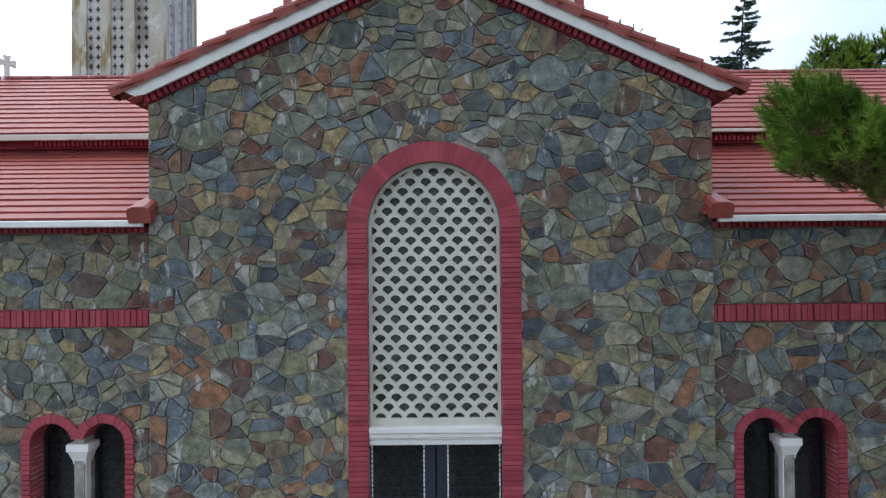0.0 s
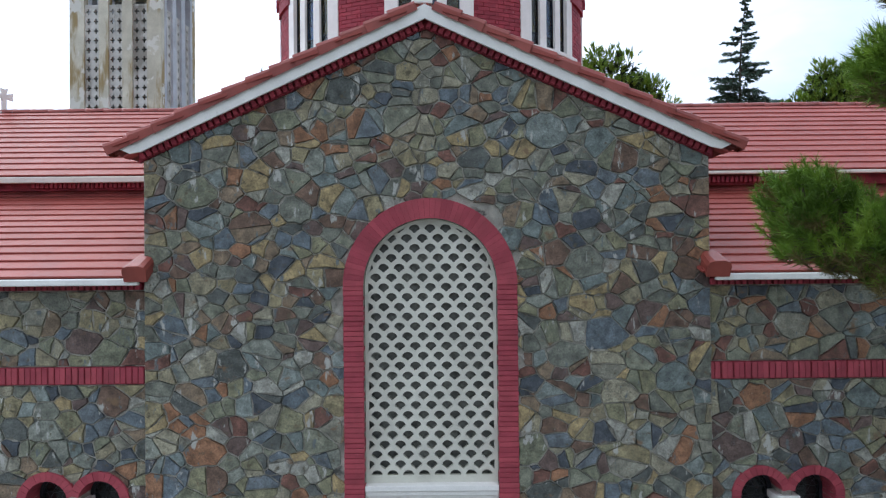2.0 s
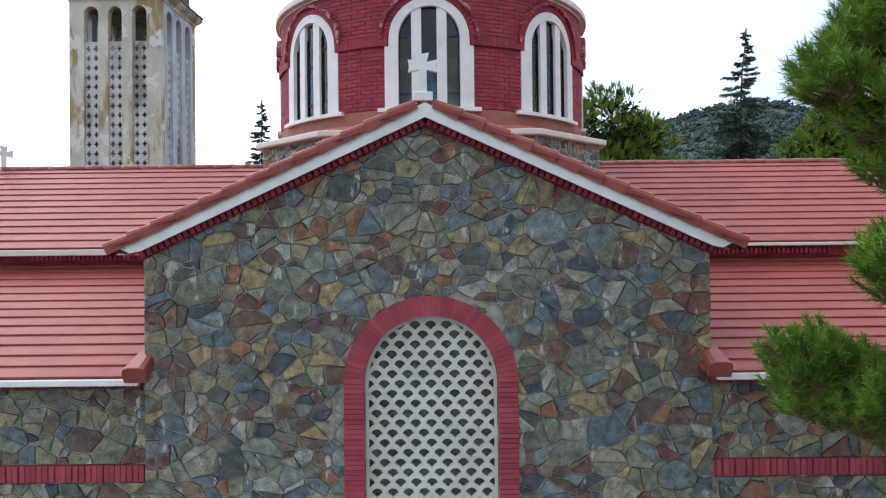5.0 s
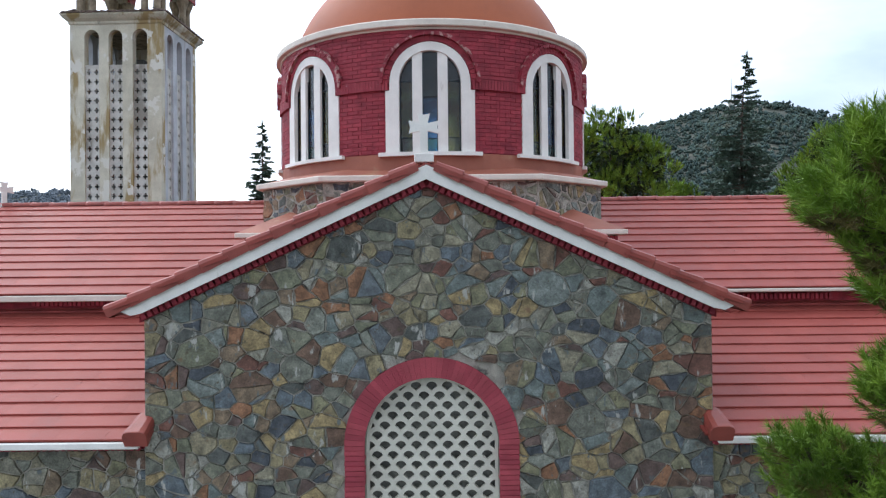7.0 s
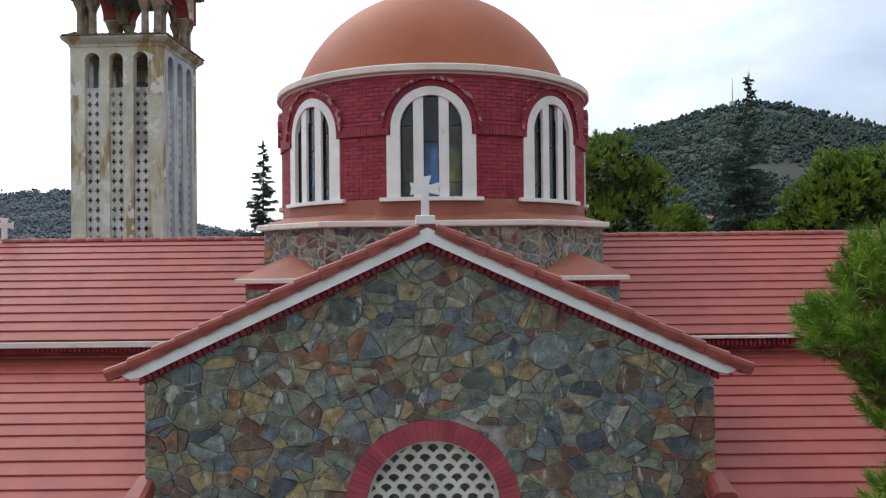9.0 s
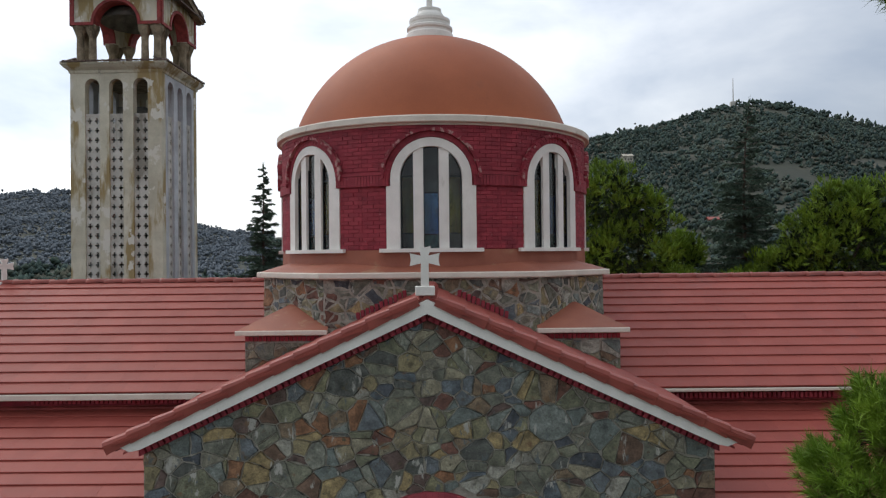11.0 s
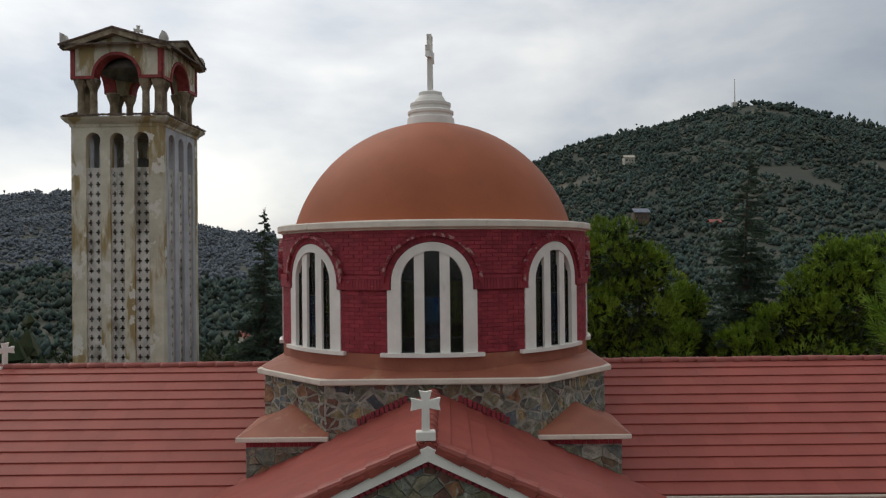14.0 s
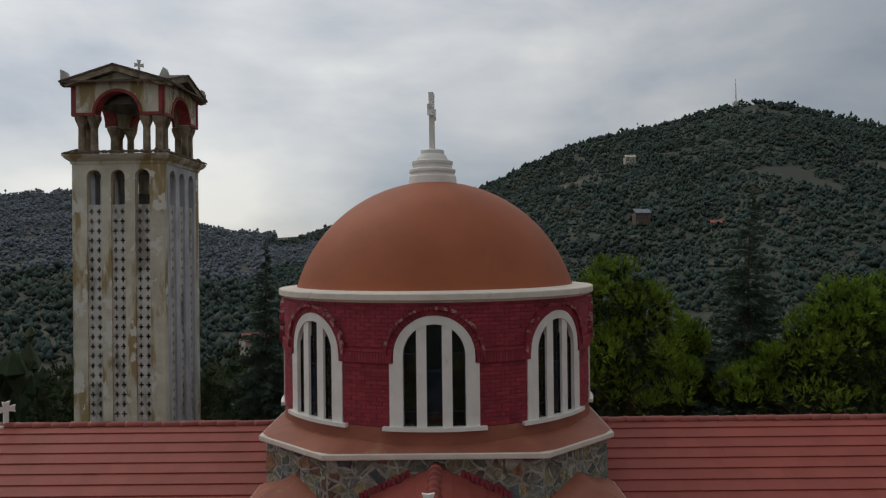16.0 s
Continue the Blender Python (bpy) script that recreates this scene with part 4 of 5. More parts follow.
for sx in (-1, 1):
    for sy in (-1, 1):
        pier = thing("corner_pier", "small stone corner pier with a white edge and terracotta cap", "pier", "corner piers", kind="structure")
        o, inn = 3.42, 1.9
        X = lambda d: CX + sx * d
        Y = lambda d: CY + sy * d
        part("shaft", Geo().box(min(X(o), X(inn)), max(X(o), X(inn)), min(Y(o), Y(inn)), max(Y(o), Y(inn)), 6.8, 8.17), M_MORTAR, pier)
        part("edge", Geo().box(min(X(o + 0.15), X(inn)), max(X(o + 0.15), X(inn)), min(Y(o + 0.15), Y(inn)), max(Y(o + 0.15), Y(inn)), 8.17, 8.26, 0.012), M_EDGE, pier)
        capg = Geo()
        e = o + 0.13
        capg.add([(X(inn), Y(e), 8.262), (X(e), Y(e), 8.262), (X(e), Y(inn), 8.262), (X(2.74), Y(2.74), 8.68), (X(inn), Y(inn), 8.68), (X(inn), Y(2.9), 8.55), (X(2.9), Y(inn), 8.55)],
                 [(0, 1, 3, 5), (1, 2, 6, 3), (5, 3, 4), (3, 6, 4)])
        part("cap", capg, M_APRON, pier, "terracotta rendered cap")
        if sy < 0:
            pl = lambda x, y, z, b=min(X(o), X(inn)): (b + x, Y(o) + y, z)
            masonry(pier, rubble([(0, 7.2), (1.52, 7.2), (1.52, 8.03), (0, 8.03)], [], 0.22, 101 + sx), 103, pl, lambda x, z: True, 0.025)
            bmesh_brick = Geo().box(-0.035, 0.035, Y(o) - 0.03, Y(o) + 0.02, 8.06, 8.15, 0.006).mesh("brick", M_DRUMBRICK)
            for i in range(19):
                part("brick", bmesh_brick, None, pier).matrix_basis = pose(min(X(o), X(inn)) + 0.04 + i * 0.08, 0, 0)


def bent(a0):
    """Maps x along the drum's face, y inwards and z to the place on the drum at the angle a0."""
    return lambda x, y, z: (CX + (R - y) * math.sin(a0 + x / R), CY - (R - y) * math.cos(a0 + x / R), z)


W_HALF, W_SILL, W_STEP, W_SPRING, W_ARC = 0.83, 9.70, 10.88, 11.01, 0.755
DRUM_Z1 = 12.06
BAY = R * math.pi / 4


def win_half(z):
    """Half the window's breadth, white frame included, at the height z; 0 above it."""
    if z < W_STEP:
        return W_HALF
    if z < W_SPRING:
        return W_ARC
    return math.sqrt(max(0, W_ARC ** 2 - (z - W_SPRING) ** 2))


drum = thing("wall_drum", "round crimson brick drum with eight arched windows", "wall", kind="structure")
for b in range(8):
    a0 = b * math.pi / 4
    bp = bent(a0)
    core = Geo()
    xs = sorted(set([-BAY / 2 + BAY * i / 30 for i in range(31)] + [-W_HALF, -W_ARC, W_ARC, W_HALF]))
    for xa, xb in zip(xs, xs[1:]):
        xm = (xa + xb) / 2
        spans = [(9.3, DRUM_Z1)]
        if abs(xm) < W_HALF:
            topz = lambda x: W_STEP if abs(x) > W_ARC - 1e-6 else W_SPRING + math.sqrt(max(0, W_ARC ** 2 - x * x))
            if abs(xm) > W_ARC:
                ta = tb = W_STEP
            else:
                ta, tb = topz(xa * 0.9999), topz(xb * 0.9999)
                if abs(xa) >= W_ARC - 1e-6:
                    ta = W_SPRING
                if abs(xb) >= W_ARC - 1e-6:
                    tb = W_SPRING
            pieces = [((9.3, 9.3), (W_SILL, W_SILL)), ((ta, tb), (DRUM_Z1, DRUM_Z1))]
        else:
            pieces = [((9.3, 9.3), (DRUM_Z1, DRUM_Z1))]
        for (l0, l1), (h0, h1) in pieces:
            vs = [bp(x, y, z) for y in (0.0, 0.35) for x, z in ((xa, l0), (xb, l1), (xb, h1), (xa, h0))]
            core.add(vs, [(0, 1, 2, 3), (4, 7, 6, 5), (0, 4, 5, 1), (3, 2, 6, 7), (0, 3, 7, 4), (1, 5, 6, 2)])
    part("brick_bed", core, M_BEDDING, drum)

rnd = random.Random(120)
COURSE, BL = 0.0765, 0.235
joined, hood = Geo(), Geo()
pieces = 0
for b in (-2, -1, 0, 1, 2):
    a0 = b * math.pi / 4
    bp = bent(a0)
    i, z = 0, 9.71
    while z + COURSE < DRUM_Z1:
        zm = z + COURSE / 2
        half = win_half(zm)
        ringed = half + (0.17 if zm > W_STEP else 0.0)
        if zm > W_SPRING:
            rr_ = W_ARC + 0.17
            ringed = math.sqrt(max(0, rr_ ** 2 - (zm - W_SPRING) ** 2))
        band = W_STEP + 0.02 < zm < 11.17
        x = -BAY / 2 - (i % 2) * BL / 2
        while x < BAY / 2:
            xa, xb = max(x + 0.004, -BAY / 2), min(x + BL - 0.004, BAY / 2)
            if ringed > 0:
                if xa < 0:
                    xb = min(xb, -ringed) if xa < -ringed else xa
                else:
                    xa = max(xa, ringed)
                if x < 0 < x + BL and ringed > 0.05:
                    xb = xa
            if xb - xa > 0.03:
                h = rnd.uniform(0.008, 0.017)
                gq = Geo()
                vs = [bp(px, py, pz) for py, d in ((0.01, 0), (-h * 0.7, 0.0), (-h, 0.006)) for px, pz in ((xa + d, z + 0.003 + d), (xb - d, z + 0.003 + d), (xb - d, z + COURSE - 0.003 - d), (xa + d, z + COURSE - 0.003 - d))]
                gq.add(vs, [(0, 1, 5, 4), (1, 2, 6, 5), (2, 3, 7, 6), (3, 0, 4, 7), (4, 5, 9, 8), (5, 6, 10, 9), (6, 7, 11, 10), (7, 4, 8, 11), (8, 9, 10, 11)])
                if b == 0 and not band and pieces < 290:
                    part("brick", gq, M_DRUMBRICK, drum)
                    pieces += 1
                elif not band:
                    joined.add(gq.v, gq.f)
            x += BL
        z += COURSE
        i += 1
    # soldier band between the arches, and the ring over the window
    for sgn in (-1, 1):
        xa = sgn * (W_ARC + 0.02)
        m = 9
        wdt = (BAY / 2 - W_ARC - 0.02) / m
        for q in range(m):
            x0, x1 = xa + sgn * q * wdt, xa + sgn * (q + 1) * wdt
            x0, x1 = min(x0, x1) + 0.003, max(x0, x1) - 0.003
            vs = [bp(px, py, pz) for py in (0.0, -0.06) for px, pz in ((x0, 10.885), (x1, 10.885), (x1, 11.075), (x0, 11.075))]
            joined.add(vs, [(4, 5, 6, 7), (0, 1, 5, 4), (1, 2, 6, 5), (2, 3, 7, 6), (3, 0, 4, 7)])
        x0, x1 = (xa, sgn * BAY / 2) if sgn > 0 else (sgn * BAY / 2, xa)
        vs = [bp(px, py, pz) for py in (0.0, -0.07) for px, pz in ((x0, 11.082), (x1, 11.082), (x1, 11.14), (x0, 11.14))]
        joined.add(vs, [(4, 5, 6, 7), (0, 1, 5, 4), (1, 2, 6, 5), (2, 3, 7, 6), (3, 0, 4, 7)])
    m = 30
    for q in range(m):
        t0, t1 = math.pi * q / m + 0.006, math.pi * (q + 1) / m - 0.006
        vs = [bp(rad * math.cos(t), py, W_SPRING + rad * math.sin(t)) for py in (0.0, -0.05) for t, rad in ((t0, W_ARC + 0.005), (t0, W_ARC + 0.105), (t1, W_ARC + 0.105), (t1, W_ARC + 0.005))]
        joined.add(vs, [(4, 5, 6, 7), (0, 1, 5, 4), (1, 2, 6, 5), (2, 3, 7, 6), (3, 0, 4, 7)])
        rim = rnd.uniform(0.155, 0.175)
        out_ = -0.105 - rnd.uniform(0, 0.012)
        vs = [bp(rad * math.cos(t), py, W_SPRING + rad * math.sin(t)) for py in (0.0, out_) for t, rad in ((t0, W_ARC + 0.108), (t0, W_ARC + rim), (t1, W_ARC + rim), (t1, W_ARC + 0.108))]
        sides = [(4, 5, 6, 7), (0, 1, 5, 4), (1, 2, 6, 5), (2, 3, 7, 6), (3, 0, 4, 7)]
        if abs(b) < 2:
            part("brick", Geo().add(vs, sides), M_HOOD, drum)
        else:
            hood.add(vs, sides)
part("brickwork", joined, M_DRUMBRICKS, drum, kind="stuff")
part("hood_moulds", hood, M_HOOD, drum, "worn projecting brick hoods over the windows", kind="stuff")


def strip(bp, outer, inner_, y0, y1):
    """A bent frame between two outlines with the same number of points."""
    gg = Geo()
    n_ = len(outer)
    vs = [bp(x, y, z) for y in (y0, y1) for loop in (outer, inner_) for x, z in loop]
    fs = []
    for i in range(n_ - 1):
        o0, o1, i0, i1 = i, i + 1, n_ + i, n_ + i + 1
        fs += [(o0, o1, i1, i0), (o0 + 2 * n_, i0 + 2 * n_, i1 + 2 * n_, o1 + 2 * n_), (o0, o0 + 2 * n_, o1 + 2 * n_, o1), (i0, i1, i1 + 2 * n_, i0 + 2 * n_)]
    return gg.add(vs, fs)


G_HALF, G_SPRING = 0.575, 11.025
for b in range(8):
    a0 = b * math.pi / 4
    bp = bent(a0)
    win = thing("drum_window", "white three-light arched window with stained glass in the drum", "window", "drum windows", kind="structure")
    outer = [(-W_HALF, 9.72), (-W_HALF, 10.3), (-W_HALF, W_STEP - 0.002), (-W_ARC + 0.004, W_STEP), (-W_ARC + 0.004, W_SPRING)]
    inn = [(-G_HALF, 9.72), (-G_HALF, 10.3), (-G_HALF, W_STEP - 0.002), (-G_HALF, W_STEP), (-G_HALF, G_SPRING)]
    arc = [math.pi - math.pi * i / 22 for i in range(1, 22)]
    outer = outer + [((W_ARC - 0.004) * math.cos(a), W_SPRING + (W_ARC - 0.004) * math.sin(a)) for a in arc] + [(-x, z) for x, z in outer[::-1]]
    inn = inn + [(G_HALF * math.cos(a), G_SPRING + G_HALF * math.sin(a)) for a in arc] + [(-x, z) for x, z in inn[::-1]]
    part("window_frame", strip(bp, outer, inn, -0.035, 0.14), M_WHITE, win, "white painted frame")
    for s in (-1, 1):
        mg = Geo()
        zt = G_SPRING + math.sqrt(G_HALF ** 2 - 0.235 ** 2) + 0.02
        vs = [bp(x, y, z) for x in (s * 0.235 - 0.092, s * 0.235 + 0.092) for y in (-0.012, 0.09) for z in (9.72, zt)]
        mg.add(vs, [(0, 1, 3, 2), (4, 6, 7, 5), (0, 4, 5, 1), (2, 3, 7, 6), (0, 2, 6, 4), (1, 5, 7, 3)])
        part("mullion", mg, M_WHITE, win, "white mullion")
    sg = Geo()
    for i in range(14):
        xa, xb = -0.95 + 1.9 * i / 14, -0.95 + 1.9 * (i + 1) / 14
        vs = [bp(x, y, z) for x in (xa, xb) for y in (-0.10, 0.1) for z in (9.655, 9.725)]
        sg.add(vs, [(0, 1, 3, 2), (4, 6, 7, 5), (0, 4, 5, 1), (2, 3, 7, 6), (0, 2, 6, 4), (1, 5, 7, 3)])
    part("window_sill", sg, M_WHITE, win)
    lights = [(-G_HALF, -0.32, (9.72, 10.0, 11.05, 11.7), (M_GREYGLASS, M_OLIVEGLASS, M_SMOKEGLASS)), (-0.15, 0.15, (9.72, 9.98, 10.75, 11.7), (M_GREENGLASS, M_BLUEGLASS, M_SMOKEGLASS)),
              (0.32, G_HALF, (9.72, 10.0, 11.05, 11.7), (M_GREYGLASS, M_OLIVEGLASS, M_SMOKEGLASS))]
    for xa, xb, zs, ms in lights:
        for z0, z1, mm in zip(zs, zs[1:], ms):
            pg = Geo()
            for i in range(3):
                x0, x1 = xa + (xb - xa) * i / 3, xa + (xb - xa) * (i + 1) / 3
                vs = [bp(x, y, z) for x in (x0, x1) for y in (0.06, 0.075) for z in (z0, z1 - 0.004)]
                pg.add(vs, [(0, 1, 3, 2), (4, 6, 7, 5), (0, 4, 5, 1), (2, 3, 7, 6), (0, 2, 6, 4), (1, 5, 7, 3)])
            part("pane", pg, mm, win)
        bars = Geo()
        for x0, x1, z0, z1 in ((xa, xb, zs[2] - 0.012, zs[2] + 0.012), (xa, xb, zs[1] - 0.01, zs[1] + 0.01), (xa - 0.005, xa + 0.022, 9.72, 11.3), (xb - 0.022, xb + 0.005, 9.72, 11.3)):
            vs = [bp(x, y, z) for x in (x0, x1) for y in (0.04, 0.065) for z in (z0, z1)]
            bars.add(vs, [(0, 1, 3, 2), (4, 6, 7, 5), (0, 4, 5, 1), (2, 3, 7, 6), (0, 2, 6, 4), (1, 5, 7, 3)])
        part("casement", bars, M_DARK, win, "dark metal casement")

ring = Geo().lathe([(R - 0.2, 11.99), (R + 0.03, 11.99), (R + 0.04, 12.025), (R + 0.11, 12.03), (R + 0.125, 12.045), (R + 0.125, 12.145), (R + 0.11, 12.165), (R - 0.4, 12.20)], 120, c=(CX, CY, 0))
solid("drum_cornice", ring, M_EDGE, "cream-painted round cornice under the dome", "cornice", kind="structure", smooth=False)
prof = [(3.10, 12.15)]
for i in range(0, 33):                               # a part of a sphere
    a = math.radians(15.5 + 74.5 * i / 32)
    prof.append((3.21 * math.cos(a), 11.30 + 3.21 * math.sin(a)))
solid("dome", Geo().lathe(prof, 120, c=(CX - 0.03, CY, 0)), M_DOME, "smooth terracotta-coloured rendered dome", "dome", kind="structure", smooth=True)

finial = thing("dome_finial", "white stepped finial with a cross on the dome", "finial")
finial.location = (-0.055, 0, 0)
part("base", Geo().lathe([(0.0, 14.42), (0.555, 14.42), (0.535, 14.62), (0.50, 14.66), (0.50, 14.70), (0.525, 14.73), (0.525, 14.78), (0.45, 14.82), (0.45, 14.88), (0.465, 14.91), (0.465, 14.97), (0.36, 15.0), (0.34, 15.06),
                          (0.30, 15.12), (0.27, 15.14), (0.27, 15.22), (0.22, 15.24), (0.0, 15.25)], 48, c=(CX, CY, 0)), M_WHITE, finial)


def cross_geo(w, h, t, arm_z, arm, stem=0.45):
    """A cross with flaring arms, in x and z, its foot at 0."""
    a, b, c = w * 0.30, w * 0.5, w * stem
    gg = Geo()
    for poly in ([(-c, 0), (c, 0), (a, arm_z - a), (-a, arm_z - a)], [(-a, arm_z + a), (a, arm_z + a), (b, h), (0, h - 0.1 * w), (-b, h)],
                 [(-arm, arm_z - b), (-arm + 0.1 * w, arm_z), (-arm, arm_z + b), (-a, arm_z + a), (-a, arm_z - a)][::-1], [(arm, arm_z - b), (arm - 0.1 * w, arm_z), (arm, arm_z + b), (a, arm_z + a), (a, arm_z - a)],
                 [(-a, arm_z - a), (a, arm_z - a), (a, arm_z + a), (-a, arm_z + a)]):
        gg.prism(poly, -t / 2, t / 2)
    return gg


cg = cross_geo(0.26, 1.30, 0.11, 0.86, 0.40)
part("cross", cg, M_WHITE, finial, "white cross seen almost edge-on").matrix_basis = pose(CX - 0.0, CY, 15.24, 0, -1.5, 84)

for x, y, z, yaw in ((CX - 0.03, FY - 0.02, 9.12, 4), (-10.02, CY, 9.02, 52)):
    c = thing("roof_cross", "small white cross standing on the roof ridge", "cross", "ridge crosses")
    c.matrix_basis = pose(x, y, z, 0, 0, yaw)
    part("cross", cross_geo(0.17, 0.60, 0.06, 0.42, 0.20, 0.32), M_WHITE, c)
    part("foot", Geo().box(-0.13, 0.13, -0.07, 0.07, -0.06, 0.065, 0.01), M_WHITE, c)

# ---- front wall: its stones ----
rnd = random.Random(140)
Q = HALF
region = [(CX - Q, 0.02), (CX + Q, 0.02), (CX + Q, 8.74 - GRADE * Q), (CX, 8.74), (CX - Q, 8.74 - GRADE * Q)]
cells = rubble(region, [(DOOR_X, DOOR_OUT - 0.02, DOOR_SPRING)], 0.265, 141)
masonry(wall_front, cells, 142, lambda x, y, z: (x, FY + y, z), lambda x, z: z > 6.6)

# ---- bell tower ----
TX0, TX1, TY0 = -13.16, -9.86, 26.17
TW = TX1 - TX0
TC = ((TX0 + TX1) / 2, TY0 + TW / 2)
tower = thing("bell_tower", "tall weathered plaster bell tower with pierced screens and an open belfry", "bell tower")
SLOTS = [(-0.86, 0.265), (0.0, 0.25), (0.88, 0.265)]


def welded(geo):
    """The same faces with their shared corners joined."""
    seen, index, out = {}, [], Geo()
    for p in geo.v:
        key = (round(p[0], 3), round(p[1], 3), round(p[2], 3))
        if key not in seen:
            seen[key] = len(out.v)
            out.v.append(tuple(p))
        index.append(seen[key])
    out.f = [f for f in (tuple(dict.fromkeys(index[i] for i in f)) for f in geo.f) if len(f) > 2]
    return out


def side(k):
    """Maps x along a face, y inwards and z to the k-th face of the tower (0 front, 1 right, 2 back, 3 left)."""
    m = Matrix.Translation((TC[0], TC[1], 0)) @ Matrix.Rotation(k * math.pi / 2, 4, "Z")
    return lambda x, y, z: m @ Vector((x, -TW / 2 + y, z))


for k in range(4):
    pl = side(k)
    e = TW / 2 - (0.0 if k % 2 == 0 else 0.30)
    holes = [arch(c, h, 1.0, 15.72, 12) for c, h in SLOTS]
    part("tower_wall", slab([(-e, 0), (e, 0), (e, 16.27), (-e, 16.27)], holes, 0, 0.30, pl), M_TOWER if k in (0, 2) else M_TOWERSIDE, tower, "stained cream plaster" if k in (0, 2) else "plaster coloured grey as the shaded side")
    for c, h in SLOTS:
        scr = Geo()
        scr.prism([(c - h, 14.66), (c + h, 14.66), (c + h, 14.74), (c - h, 14.74)], 0.07, 0.17, pl)
        a, b = 0.032, 0.104
        for i in range(29):
            zc = 14.49 - i * 0.341
            for s in (-1, 1):
                xc = c + s * h / 2
                hx, hz = h / 2, 0.1705
                plus = [(-a, -b), (a, -b), (a, -a), (b - 0.02, -a), (b - 0.02, a), (a, a), (a, b), (-a, b), (-a, a), (-b + 0.02, a), (-b + 0.02, -a), (-a, -a)]
                sq = [(-a, -hz), (a, -hz), (hx, -hz), (hx, -a), (hx, a), (hx, hz), (a, hz), (-a, hz), (-hx, hz), (-hx, a), (-hx, -a), (-hx, -hz)]
                n = 12
                vs = [pl(xc + x, y, zc + z) for y in (0.08, 0.16) for x, z in plus + [sq[0], sq[1], sq[2], sq[3], sq[4], sq[5], sq[6], sq[7], sq[8], sq[9], sq[10], sq[11]]]
                pr = [(0, 0), (1, 1), (2, 2), (3, 3), (4, 4), (5, 5), (6, 6), (7, 7), (8, 8), (9, 9), (10, 10), (11, 11)]
                fs = []
                for i0, i1 in zip(pr, pr[1:] + pr[:1]):
                    fs.append((i0[0], i1[0], n + i1[1], n + i0[1]))
                    fs.append((i0[0], i0[0] + 2 * n, i1[0] + 2 * n, i1[0]))
                scr.add(vs, fs)
        part("pierced_screen", welded(scr), M_SCREEN, tower, "concrete screen pierced with crosses")
part("inner_floor", Geo().box(TX0 + 0.3, TX1 - 0.3, TY0 + 0.3, TY0 + TW - 0.3, 16.1, 16.28), M_OLDSTONE, tower)
# Added block that keeps the view through the screens dark.
part("stair_core", Geo().box(TC[0] - 0.5, TC[0] + 0.5, TC[1] - 0.5, TC[1] + 0.5, 0, 15.2), M_INSIDE, tower)


def square_ring(rows):
    gg = Geo()
    for h, z in rows:
        gg.v += [(TC[0] - h, TC[1] - h, z), (TC[0] + h, TC[1] - h, z), (TC[0] + h, TC[1] + h, z), (TC[0] - h, TC[1] + h, z)]
    for j in range(len(rows) - 1):
        gg.f += [(j * 4 + i, j * 4 + (i + 1) % 4, j * 4 + 4 + (i + 1) % 4, j * 4 + 4 + i) for i in range(4)]
    gg.f.append((len(gg.v) - 4, len(gg.v) - 3, len(gg.v) - 2, len(gg.v) - 1))
    return gg


H = TW / 2
part("tower_cornice", square_ring([(H - 0.1, 16.18), (H + 0.03, 16.18), (H + 0.05, 16.27), (H + 0.16, 16.36), (H + 0.24, 16.46), (H + 0.24, 16.52), (H - 0.2, 16.54)]), M_TOWER, tower)
ot = Geo()
for k in range(4):                                   # half-round tiles on the tower's cornice
    pl = side(k)
    n = 16
    for i in range(n):
        x = -H - 0.2 + (i + 0.5) * (2 * H + 0.4) / n
        vs, kk = [], 6
        for y, z, r in ((-0.30, 16.52, 0.085), (0.25, 16.66, 0.075)):
            vs += [pl(x - math.cos(math.pi * q / 5) * r, y, z + math.sin(math.pi * q / 5) * r * 0.8) for q in range(6)]
        ot.add(vs, [(q, q + 1, q + 7, q + 6) for q in range(5)] + [(0, 1, 2, 3, 4, 5)])
part("cornice_tiling", ot, M_OLDTILE, tower, "dark weathered half-round tiles", kind="stuff")

B = H - 0.02
for sx in (-1, 1):
    for sy in (-1, 1):
        for ox, oy in ((0.17, 0.17), (0.62, 0.17), (0.17, 0.62)):
            x, y = TC[0] + sx * (B - ox - 0.06), TC[1] + sy * (B - oy - 0.06)
            colm = part("belfry_column", Geo().lathe([(0.16, 16.5), (0.16, 16.62), (0.135, 16.66), (0.125, 17.5)], 14, c=(x, y, 0)), M_OLDSTONE, tower, "weathered stone column")
            part("capital", Geo().lathe([(0.13, 17.48), (0.14, 17.52), (0.15, 17.56), (0.25, 17.80), (0.255, 17.905), (0.0, 17.905)], 8, c=(x, y, 0)), M_OLDSTONE, colm)
BZ0, BZ1 = 17.90, 18.98
